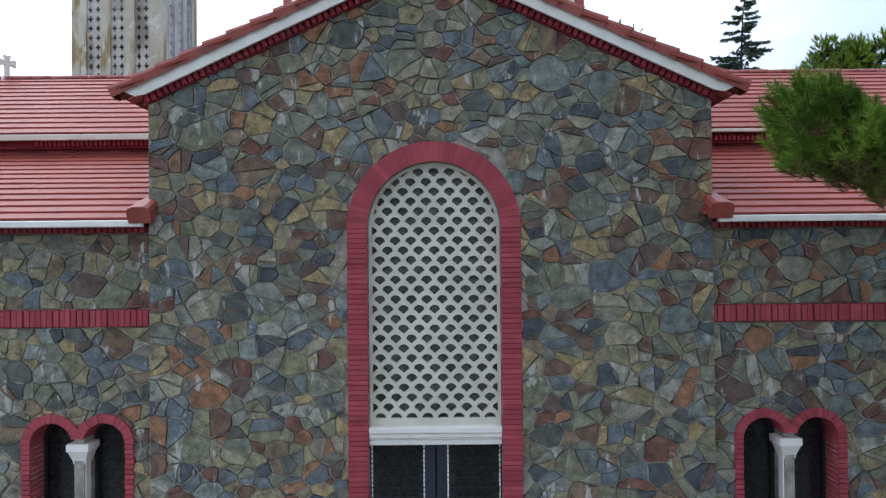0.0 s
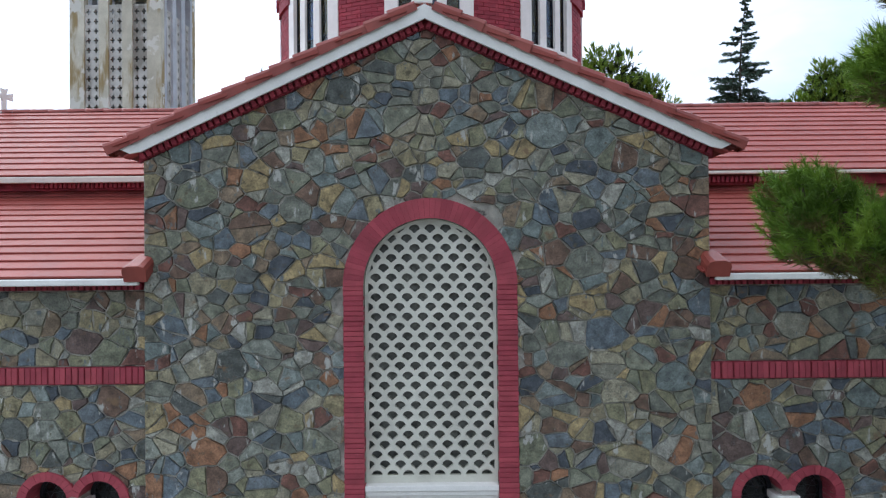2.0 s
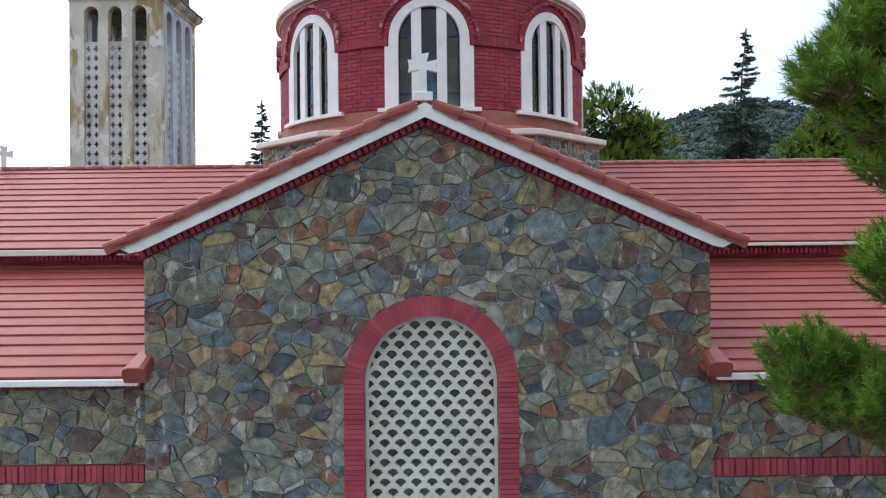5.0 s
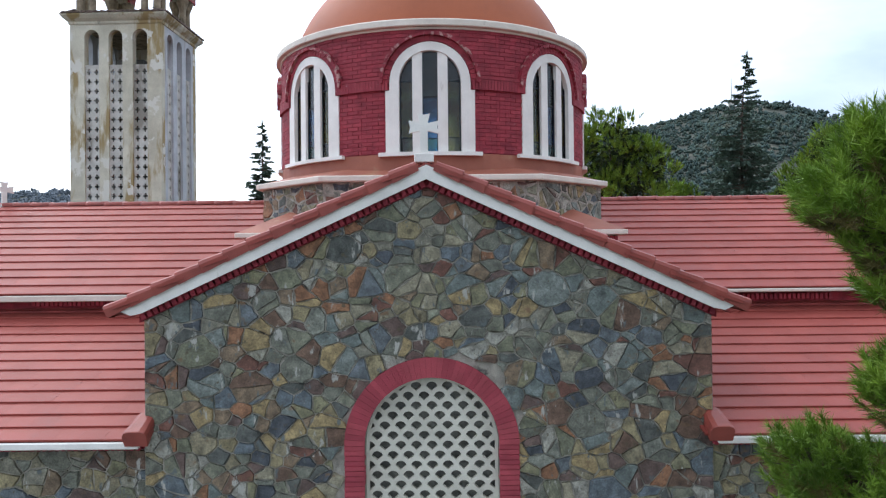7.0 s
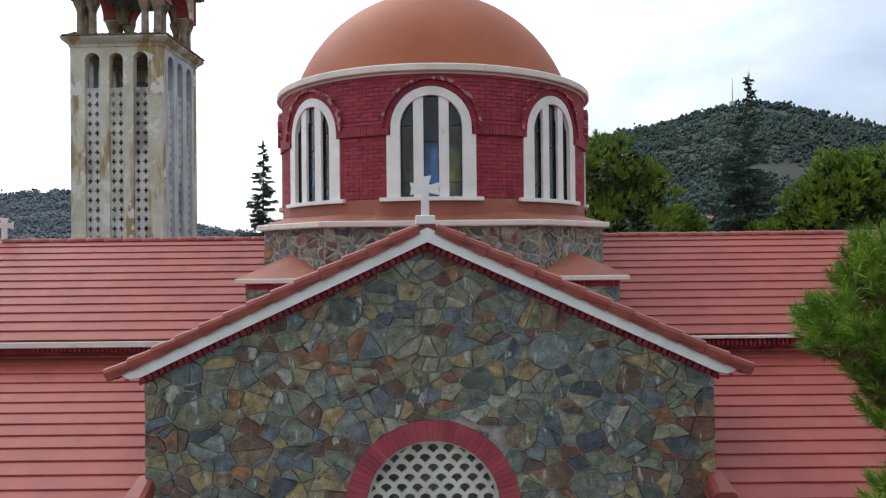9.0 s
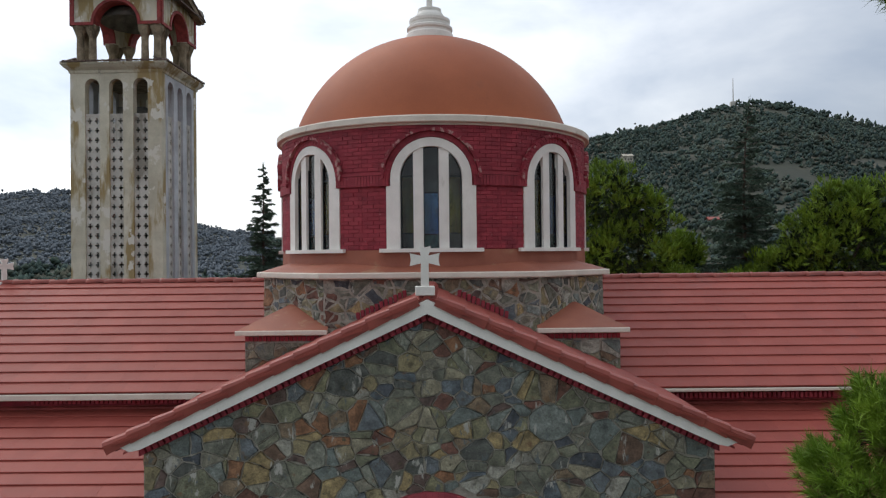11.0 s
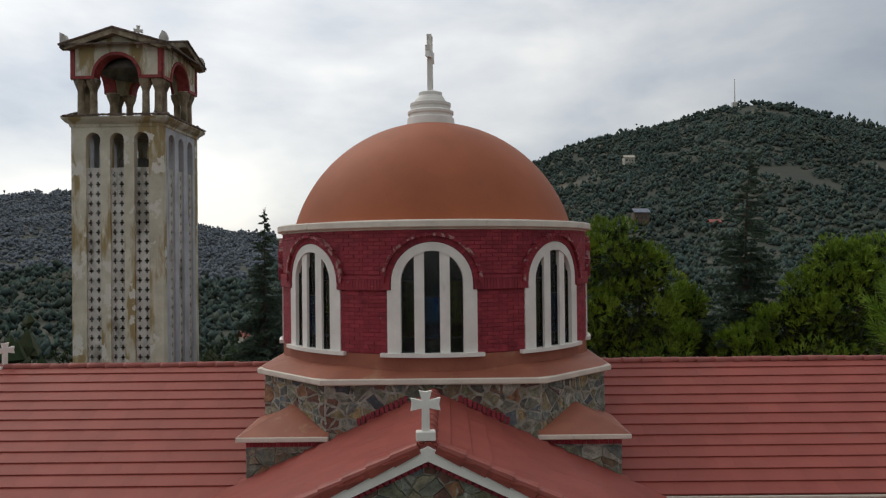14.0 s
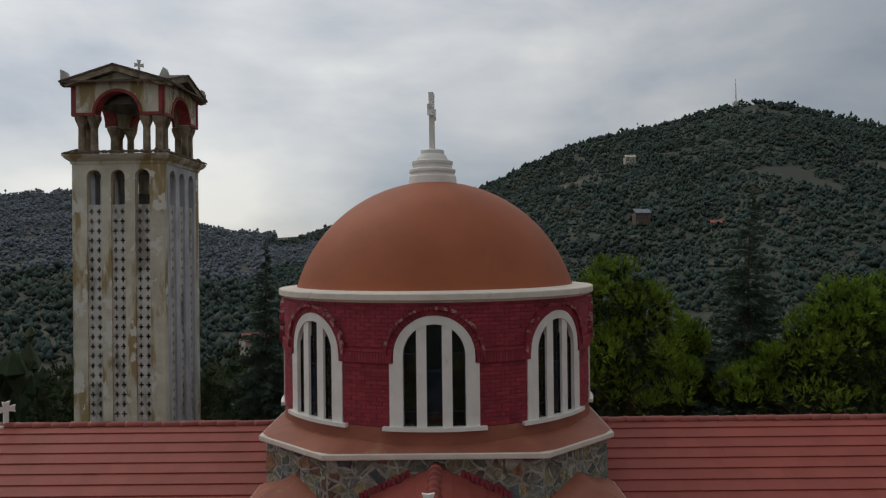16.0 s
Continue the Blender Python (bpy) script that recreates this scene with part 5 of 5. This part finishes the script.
for k in range(4):
    pl = side(k)
    e = B - (0.0 if k % 2 == 0 else 0.42)
    rad = 0.80
    top = [(-e, BZ0), (-rad, BZ0)] + [(-rad * math.cos(math.pi * i / 16), BZ0 + 0.04 + rad * math.sin(math.pi * i / 16)) for i in range(17)] + [(rad, BZ0), (e, BZ0), (e, BZ1 + 0.0), (0, 19.48), (-e, BZ1)]
    wall = part("belfry_wall", slab(top, [], 0.02, 0.42, pl), M_TOWER, tower, "stained cream gable")
    trim = Geo()
    n = 20
    arc_o = [(-(rad + 0.10) * math.cos(math.pi * i / n), BZ0 + 0.04 + (rad + 0.10) * math.sin(math.pi * i / n)) for i in range(n + 1)]
    arc_i = [(-(rad - 0.004) * math.cos(math.pi * i / n), BZ0 + 0.04 + (rad - 0.004) * math.sin(math.pi * i / n)) for i in range(n + 1)]
    t = strip(lambda x, y, z: pl(x, y, z), arc_o, arc_i, -0.025, 0.43)
    trim.add(t.v, t.f)
    for x0, x1, z0, z1 in ((-B, -rad, BZ0 - 0.005, BZ0 + 0.10), (rad, B, BZ0 - 0.005, BZ0 + 0.10), (-B, -B + 0.13, BZ0 + 0.10, BZ1), (B - 0.13, B, BZ0 + 0.10, BZ1)):
        trim.prism([(x0, z0), (x1, z0), (x1, z1), (x0, z1)], -0.025 - 0.001 * (k % 2), 0.03, pl)
    part("red_trim", trim, M_REDTRIM, wall, "dark red painted trim")
    for s in (-1, 1):
        rk = [(0, 19.62), (s * (B + 0.28), 19.03), (s * (B + 0.28), 18.95), (s * (B + 0.05), 18.90), (0, 19.42)]
        part("gable_cornice", Geo().prism(rk, -0.26, 0.02, pl), M_OLDSTONE, wall)
        rk2 = [(0, 19.68), (s * (B + 0.32), 19.09), (s * (B + 0.32), 19.03), (0, 19.62)]
        part("gable_roof", Geo().prism(rk2, -0.30, B, pl), M_OLDTILE, wall, "dark weathered roof tiles")
part("vault", Geo().lathe([(1.24, 18.38), (1.2, 18.5), (1.05, 18.72), (0.8, 18.88), (0.4, 19.0), (0.0, 19.03)], 24, c=(*TC, 0)), M_INSIDE, tower, "vault coloured dark for the shade inside")
for sx in (-1, 1):
    for sy in (-1, 1):
        x, y = TC[0] + sx * (B + 0.16), TC[1] + sy * (B + 0.16)
        ac = Geo()
        ac.prism([(-0.12, 19.0), (0.12, 19.0), (0.15, 19.25), (0.07, 19.40), (-0.02, 19.46), (-0.12, 19.50)] if sx < 0 else [(-0.12, 19.0), (0.12, 19.0), (0.12, 19.30), (0.05, 19.46), (-0.03, 19.50), (-0.15, 19.25)], -0.1, 0.1, lambda a, b, c: (x + a, y + b, c))
        part("acroterion", ac, M_SCREEN, tower, "pale corner ornament")
corner = Matrix.Translation((TX1, TY0, 0))
tower.matrix_basis = corner @ Matrix.Rotation(radians(-2), 4, "Z") @ corner.inverted()
part("cross", cross_geo(0.14, 0.62, 0.07, 0.42, 0.17, 0.35), M_SCREEN, tower, "small pale cross").matrix_basis = pose(TC[0] + 0.05, TC[1], 19.66, 0, 0, 30)


# ---- trees ----
def leaf_clump(gg, p, d, size, n, rnd, width=0.012, spread=0.9, flat=1.0):
    """A tuft of thin needles that fan out round the direction d."""
    d = Vector(d).normalized()
    for _ in range(n):
        v = Vector((rnd.gauss(0, 1), rnd.gauss(0, 1), rnd.gauss(0, 1)))
        q = (d + v * spread * 0.5).normalized()
        q.z *= flat
        ln = size * rnd.uniform(0.65, 1.1)
        s = q.orthogonal().normalized()
        s.rotate(Matrix.Rotation(rnd.uniform(0, 6.28), 3, q))
        b = Vector(p) + d * rnd.uniform(-0.35, 0.35) * size
        gg.add([b - s * width, b + s * width, b + q * ln], [(0, 1, 2)])


def fir(name, x, y, z0, top, spread, seed, label, bend=0.0):
    rnd = random.Random(seed)
    t = thing(name, label, "tree")
    t.location = (x, y, z0)
    h = top - z0
    part("trunk", Geo().tube([(0, 0, -0.3), (0.02, 0, h * 0.5), (0.025, 0.01, h * 0.8), (bend * 0.3 + 0.03, 0.02, h * 0.9), (bend + 0.03, 0.02, h)], [0.014 * h, 0.007 * h, 0.04, 0.022, 0.006], 8), M_BARK, t)
    limbs, crown = Geo(), Geo()
    axis = lambda u: Vector((bend * max(0, u - 0.8) ** 2 * 25 + 0.03 * u, 0.02 * u, u * h))
    z = h * 0.22
    while z < h * 0.99:
        f = 1 - z / h
        a = rnd.uniform(0, 6.283)
        ln = spread * (f ** 1.05) * rnd.choice((0.45, 0.6, 0.75, 0.85, 0.95, 1.05, 1.15)) + 0.10
        out = Vector((math.cos(a), math.sin(a), 0))
        root = axis(z / h)
        drop = rnd.uniform(0.14, 0.34)
        pts = [root + out * ln * u + Vector((0, 0, ln * (0.22 * u - drop * 1.5 * u * u + drop * 0.9 * u ** 3))) for u in (0, 0.25, 0.5, 0.75, 1.0)]
        limbs.tube(pts, [0.012 + 0.011 * ln, 0.014, 0.011, 0.008, 0.004], 4)
        n = int(3 + ln * 11)
        for i in range(n):
            u = 0.1 + 0.9 * (i + rnd.random()) / n
            j = min(3, int(u * 4))
            p = pts[j].lerp(pts[j + 1], min(1, u * 4 - j))
            across = Vector((-out.y, out.x, 0)) * rnd.uniform(-1, 1)
            tip = ln * 0.30 * (1.1 - u)
            q = p + across * tip + Vector((0, 0, -rnd.uniform(0, 0.3) * tip - 0.03))
            leaf_clump(crown, q, out * 0.8 + across * 0.6 + Vector((0, 0, rnd.uniform(-0.7, 0.15))), 0.09 + 0.17 * min(1, 2.6 * f), 18, rnd, 0.023, 0.9, 0.8)
        z += 0.026 + 0.035 * (1 - f) ** 3
    leaf_clump(crown, axis(0.975), (0.3 * bend, 0, 1), 0.4, 26, rnd, 0.012, 0.25)
    part("branchwork", limbs, M_BARK, t, kind="stuff")
    part("crown", crown, M_FIR, t, "dark drooping needled branches")


def round_pine(name, x, y, z0, lobes, seed, label, tufts=62, size=0.21):
    """A stone pine: a forked trunk and a crown of many tufts on rounded lobes (x, y, z, rx, ry, rz)."""
    rnd = random.Random(seed)
    t = thing(name, label, "tree")
    t.location = (x, y, z0)
    low = min(l[2] - l[5] for l in lobes) - z0
    trunk = Geo().tube([(0, 0, -0.3), (0.08, 0.05, low * 0.5), (0.0, 0.1, low + 0.3)], [0.22, 0.17, 0.13], 9)
    part("trunk", trunk, M_BARK, t)
    limbs, crown, heart = Geo(), Geo(), Geo()
    for lx, ly, lz, rx, ry, rz in lobes:
        c = Vector((lx - x, ly - y, lz - z0))
        limbs.tube([(0.0, 0.1, low * 0.9), (c.x * 0.5, c.y * 0.5 + 0.05, low + (c.z - low) * 0.45), c], [0.09, 0.06, 0.025], 6)
        for _ in range(tufts):
            v = Vector((rnd.gauss(0, 1), rnd.gauss(0, 1), rnd.gauss(0, 1))).normalized()
            if v.z < -0.25:
                continue
            p = c + Vector((v.x * rx, v.y * ry, v.z * rz)) * rnd.uniform(0.80, 1.14)
            lump = rnd.uniform(0.22, 0.36)
            for _ in range(17):                      # shoots on a small rounded clump
                w = Vector((rnd.gauss(0, 1), rnd.gauss(0, 1), rnd.gauss(0.45, 0.9))).normalized()
                leaf_clump(crown, p + w * lump * rnd.uniform(0.8, 1.05), w * 0.8 + Vector((0, 0, 0.7)), size * rnd.uniform(0.7, 1.15), 11, rnd, 0.015, 0.55)
        for _ in range(120):                         # inner foliage, the crown's shade put into its dark colour
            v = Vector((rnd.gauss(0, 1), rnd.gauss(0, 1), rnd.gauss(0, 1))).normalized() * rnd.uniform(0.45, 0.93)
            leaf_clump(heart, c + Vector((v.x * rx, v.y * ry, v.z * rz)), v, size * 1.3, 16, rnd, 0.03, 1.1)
    part("branchwork", limbs, M_BARK, t, kind="stuff")
    part("crown", crown, M_PINE, t, "dense rounded crown of bright needle tufts")
    part("inner_foliage", heart, M_NEARWOODS, t, "inner foliage coloured dark as the shade within the crown", kind="stuff")


fir("fir_tree", -7.35, 30.3, 0.0, 13.45, 2.7, 201, "slender dark fir with a bare pointed tip")
fir("fir_tree", 10.95, 27.0, 0.0, 15.22, 4.2, 202, "tall blue-green cedar with drooping branches and a bent tip", 0.28)
round_pine("stone_pine", 6.4, 25.5, 0.0, [(5.7, 25, 11.4, 1.15, 1.1, 1.05), (6.8, 25.4, 10.7, 0.95, 1.1, 0.9), (5.0, 25.6, 9.9, 1.2, 1.2, 1.1), (6.2, 24.9, 9.4, 1.4, 1.2, 1.1), (5.0, 25.3, 8.3, 1.3, 1.2, 1.1), (6.6, 25.2, 8.0, 1.4, 1.2, 1.1), (8.9, 27.5, 9.4, 0.6, 0.7, 0.7), (8.2, 26.8, 8.2, 0.9, 0.9, 0.8)], 203, "round-topped stone pine behind the nave roof")
round_pine("stone_pine", 12.6, 24.8, 0.0, [(12.9, 24.2, 10.75, 1.0, 1.1, 0.9), (14.2, 24.4, 10.95, 1.2, 1.2, 0.95), (12.1, 24.6, 9.8, 0.85, 1.0, 0.8), (13.3, 24.0, 9.5, 1.5, 1.2, 1.0), (15.2, 25, 9.9, 1.4, 1.3, 1.1), (11.6, 25.2, 8.8, 0.9, 1.0, 0.8), (12.6, 24.4, 8.2, 1.4, 1.2, 1.0), (14.4, 24.5, 8.4, 1.6, 1.2, 1.1), (10.3, 25.6, 8.0, 0.9, 1.0, 0.8)], 204, "broad stone pine with a domed bright crown")


def branch_pine(name, x, y, lobes, seed, label):
    """A near pine: long limbs that reach out to brushes of long needles."""
    rnd = random.Random(seed)
    t = thing(name, label, "tree")
    t.location = (x, y, 0)
    part("trunk", Geo().tube([(0, 0, -0.3), (0.05, 0.03, 3.0), (-0.05, 0.05, 7.5), (0.05, 0, 12.3)], [0.22, 0.19, 0.13, 0.03], 10), M_BARK, t)
    limbs, crown, dry = Geo(), Geo(), Geo()
    for (lx, ly, lz), (rx, ry, rz), n, tip in lobes:
        c = Vector((lx - x, ly - y, lz))
        base = Vector((0, 0.03, lz - 1.0))
        limbs.tube([base, base.lerp(c, 0.5) + Vector((0, 0, -0.12)), c], [0.05, 0.035, 0.015], 6)
        for _ in range(n):
            v = Vector((rnd.gauss(0, 1), rnd.gauss(0, 1), rnd.gauss(0, 1))).normalized() * rnd.uniform(0.25, 1.0) ** 0.5
            p = c + Vector((v.x * rx, v.y * ry, v.z * rz))
            d = Vector(tip) + v * 0.7 + Vector((0, 0, 0.4))
            limbs.tube([c.lerp(p, 0.35) - Vector((0, 0, 0.05)), p], [0.007, 0.004], 4)
            low = v.z < -0.45 or rnd.random() < 0.05
            for q in range(3):
                leaf_clump(dry if low and q < 2 else crown, p + d.normalized() * 0.05 * q, d, 0.115, 30, rnd, 0.0036, 1.15)
    part("branchwork", limbs, M_BARK, t, kind="stuff")
    part("crown", crown, M_NEEDLE, t, "bright green brushes of long pine needles")
    part("dry_needles", dry, M_DRYNEEDLE, t, "browned inner needles")


M_DRYNEEDLE = surface("dry_needles", [(0.13, 0.12, 0.03), (0.20, 0.15, 0.05)], 3, 0.8, 0, 20)
branch_pine("near_pine", 5.6, 6.7, [((3.55, 6.3, 5.78), (0.72, 0.55, 0.36), 345, (-0.6, 0, 0.8)), ((3.15, 6.25, 6.05), (0.34, 0.4, 0.30), 161, (-0.8, 0, 0.9)), ((4.1, 6.3, 5.55), (0.6, 0.5, 0.32), 206, (0, 0, 0.8)),
                                    ((4.55, 6.3, 5.1), (0.5, 0.5, 0.38), 150, (0.2, 0, 0.7)), ((2.92, 4.9, 8.45), (0.22, 0.32, 0.22), 120, (-0.3, 0, 0.9)), ((2.64, 4.9, 8.10), (0.17, 0.30, 0.20), 80, (-0.8, 0, 0.7)), ((3.08, 4.9, 7.98), (0.38, 0.42, 0.38), 240, (-0.4, 0, 0.8)),
                                    ((3.22, 4.9, 7.55), (0.34, 0.42, 0.28), 150, (-0.3, 0, 0.8)), ((3.14, 4.9, 6.88), (0.26, 0.38, 0.30), 150, (-0.6, 0, 0.8)), ((2.74, 4.1, 11.1), (0.22, 0.28, 0.32), 90, (-0.5, 0, 0.8)),
                                    # The remaining lobes are out of view, added to shade the right aisle wall.
                                    ((6.2, 7.3, 7.2), (1.2, 1.2, 0.8), 260, (0, 0, 1)), ((5.7, 6.8, 9.4), (1.1, 1.1, 0.9), 240, (0, 0, 1)),
                                    ((7.3, 8.0, 4.3), (1.3, 1.2, 0.9), 300, (0.2, 0, 1)), ((8.6, 8.3, 3.2), (1.6, 1.2, 1.1), 320, (0.2, 0, 1)), ((7.6, 6.0, 3.6), (1.4, 1.3, 1.1), 300, (0.2, 0, 1)),
                                    ((7.0, 8.2, 6.6), (1.3, 1.2, 0.8), 260, (0.3, 0, 1)), ((6.7, 8.4, 8.4), (0.9, 0.9, 0.6), 160, (0, 0, 1)), ((6.3, 5.6, 7.6), (1.2, 1.0, 0.8), 240, (0.4, 0, 1))],
            205, "leafy pine with long green needles before the aisle")

def thicket(rows, seed, label, tufts=52, size=0.46):
    """Dense low trees: rounded heaps of leaf tufts, one object. rows: (x, y, z of the heap's middle, radius)."""
    rnd = random.Random(seed)
    gg = Geo()
    for x, y, z, r in rows:
        for _ in range(int(tufts * r)):
            v = Vector((rnd.gauss(0, 1), rnd.gauss(0, 1), rnd.gauss(0, 1))).normalized()
            p = Vector((x, y, z)) + Vector((v.x * r, v.y * r, v.z * r * 0.9)) * rnd.uniform(0.55, 1.06)
            leaf_clump(gg, p, v + Vector((0, 0, 0.6)), size * rnd.uniform(0.7, 1.3), 15, rnd, 0.035, 0.95)
    solid("thicket", gg, M_NEARWOODS, label, "trees", kind="stuff")


rnd = random.Random(251)
rows = [(rnd.uniform(3.5, 22), rnd.uniform(30, 46), rnd.uniform(2.5, 6.2), rnd.uniform(1.3, 2.3)) for _ in range(60)]
rows += [(rnd.uniform(7.5, 10.5), rnd.uniform(27, 30), rnd.uniform(6.0, 8.2), rnd.uniform(0.8, 1.3)) for _ in range(9)]
rows += [(rnd.uniform(-34, -4), rnd.uniform(48, 75), rnd.uniform(-3.0, 2.0), rnd.uniform(1.8, 3.0)) for _ in range(70)]
thicket(rows, 252, "dark mixed trees close behind the church")

# ---- woods on the hills and behind the church ----
def crowns(rows, seed, squash=1.0, lobes=3, grain=1.0):
    """Many uneven tree crowns in one mesh: rows of (x, y, z, radius); each is a heap of ragged lobes."""
    rng = np.random.default_rng(seed)
    base = np.array([(1, 0, 0), (0, 1, 0), (-1, 0, 0), (0, -1, 0), (0, 0, 1), (0, 0, -1)], dtype=float)
    faces = np.array([(0, 1, 4), (1, 2, 4), (2, 3, 4), (3, 0, 4), (1, 0, 5), (2, 1, 5), (3, 2, 5), (0, 3, 5)])
    at = np.repeat(np.array(rows), lobes, axis=0)
    n, m = len(at), len(base)
    r = at[:, 3]
    off = rng.normal(0, 0.42, (n, 3)) * r[:, None]
    size = r * rng.uniform(0.38, 0.85, n) * grain
    tall = np.repeat(rng.uniform(0.8, 1.5, len(rows)), lobes) * squash
    turn = rng.uniform(0, math.pi, n)
    c, q = np.cos(turn)[:, None], np.sin(turn)[:, None]
    spun = np.stack((c * base[None, :, 0] - q * base[None, :, 1], q * base[None, :, 0] + c * base[None, :, 1], np.repeat(base[None, :, 2], n, 0)), axis=2)
    verts = (spun * rng.uniform(0.7, 1.35, (n, m, 1)) + rng.normal(0, 0.15, (n, m, 3))) * size[:, None, None]
    verts[:, :, 2] *= tall[:, None]
    off[:, 2] = np.abs(off[:, 2]) * tall + r * 0.35 * tall
    verts += (at[:, :3] + off)[:, None]
    gg = Geo()
    gg.v = verts.reshape(-1, 3).tolist()
    gg.f = (faces[None] + (np.arange(n) * m)[:, None, None]).reshape(-1, 3).tolist()
    return gg


rnd = random.Random(301)
rows = []
for a0, a1, dmax, count, r0 in ((-15, 36, 900, 21000, 2.0), (-36, -13, 1340, 10500, 2.7)):
    n = 0
    while n < count:
        a, d = math.radians(rnd.uniform(a0, a1)), 225 + (dmax - 225) * rnd.random() ** 0.72
        x, y = d * math.sin(a), d * math.cos(a)
        n += 1
        if noise.noise(Vector((x / 45, y / 80, 3))) + 0.5 * noise.noise(Vector((x / 13, y / 24, 7))) > -0.44:
            rows.append((x, y, land(x, y) - 0.5, r0 * rnd.choice((0.55, 0.75, 0.95, 1.15, 1.4, 1.6)) * (0.75 + d / 2600)))
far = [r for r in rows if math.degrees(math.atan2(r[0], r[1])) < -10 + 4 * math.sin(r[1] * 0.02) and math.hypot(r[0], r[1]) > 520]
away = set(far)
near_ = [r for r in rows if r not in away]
solid("hill_woods", crowns(near_, 302, 0.95, 5, 0.75), M_HAZYWOODS, "dark pine woods covering the near hill, tinted bluish for haze", "woods", kind="stuff", smooth=True)
solid("hill_scrub", crowns(far, 304, 0.75, 5, 0.6), M_HAZYSCRUB, "scrub and pines on the far hill, coloured pale blue-grey for haze", "woods", kind="stuff", smooth=True)
rows = []
while len(rows) < 1100:
    a, d = math.radians(rnd.uniform(-36, 36)), rnd.uniform(75, 230)
    x, y = d * math.sin(a), d * math.cos(a)
    if d > 70 or abs(math.degrees(a) - 22) < 16 or rnd.random() < 0.3:
        rows.append((x, y, land(x, y) + rnd.uniform(-1, 2.5), rnd.uniform(1.8, 3.6)))
solid("valley_woods", crowns(rows, 303, 1.2, 36, 0.42), M_VALLEY, "dark trees in the valley behind the church", "woods", kind="stuff")


# ---- houses and mast on the hill ----
M_RENDER = surface("house_render", [(0.4, 0.37, 0.3), (0.5, 0.46, 0.38)], 0.5, 0.85, 0.1, 5)
M_PANEL = surface("slate_roof", [(0.10, 0.12, 0.17), (0.14, 0.16, 0.21)], 0.5, 0.35, 0.05, 5)


def hill_house(az, d, w, h, roof, label, lift=1.0, wall=M_RENDER):
    x, y = d * math.sin(radians(az)), d * math.cos(radians(az))
    z = land(x, y) + lift
    t = thing("hill_house", label, "house")
    t.matrix_basis = pose(x, y, z, 0, 0, -az + 20)
    part("wall", Geo().box(-w / 2, w / 2, -w * 0.35, w * 0.35, -3, h), wall, t)
    for s in (-1, 1):
        part("roof", Geo().add([(-w * 0.56, s * w * 0.42, h - 0.1), (w * 0.56, s * w * 0.42, h - 0.1), (w * 0.56, 0, h + w * 0.25), (-w * 0.56, 0, h + w * 0.25), (-w * 0.56, s * w * 0.42, h - 0.4), (w * 0.56, s * w * 0.42, h - 0.4)],
                               [(0, 1, 2, 3), (0, 4, 5, 1)]), roof, t)
    for k in (-1, 0, 1):
        part("window", Geo().box(k * w * 0.28 - 0.5, k * w * 0.28 + 0.5, -w * 0.35 - 0.05, -w * 0.35 + 0.02, 0.6, 2.0), M_DARKGLASS, t)


hill_house(14.7, 455, 9, 4.5, M_PANEL, "small house with a dark panelled roof among the trees", 3.0, M_OLDTILE)
hill_house(13.9, 660, 9, 4.0, M_RENDER, "pale little house high on the wooded slope", 3.0)
hill_house(-14.6, 260, 9, 4.0, M_CAP, "small house with a red roof in the valley", 4.0)
hill_house(19.9, 430, 6, 3.0, M_CAP, "house with a rusty red roof in the woods", -0.3, M_OLDTILE)
mx, my = 850 * math.sin(radians(21.4)), 850 * math.cos(radians(21.4))
mast = thing("radio_mast", "thin grey lattice mast on the hilltop", "mast", at=(mx, my, land(mx, my)))
part("pole", Geo().tube([(0, 0, -1), (0, 0, 14), (0, 0, 30)], [0.7, 0.5, 0.25], 6), M_SCREEN, mast)
part("cabin", Geo().box(-3, 3, -2, 2, -1, 5), M_SCREEN, mast)
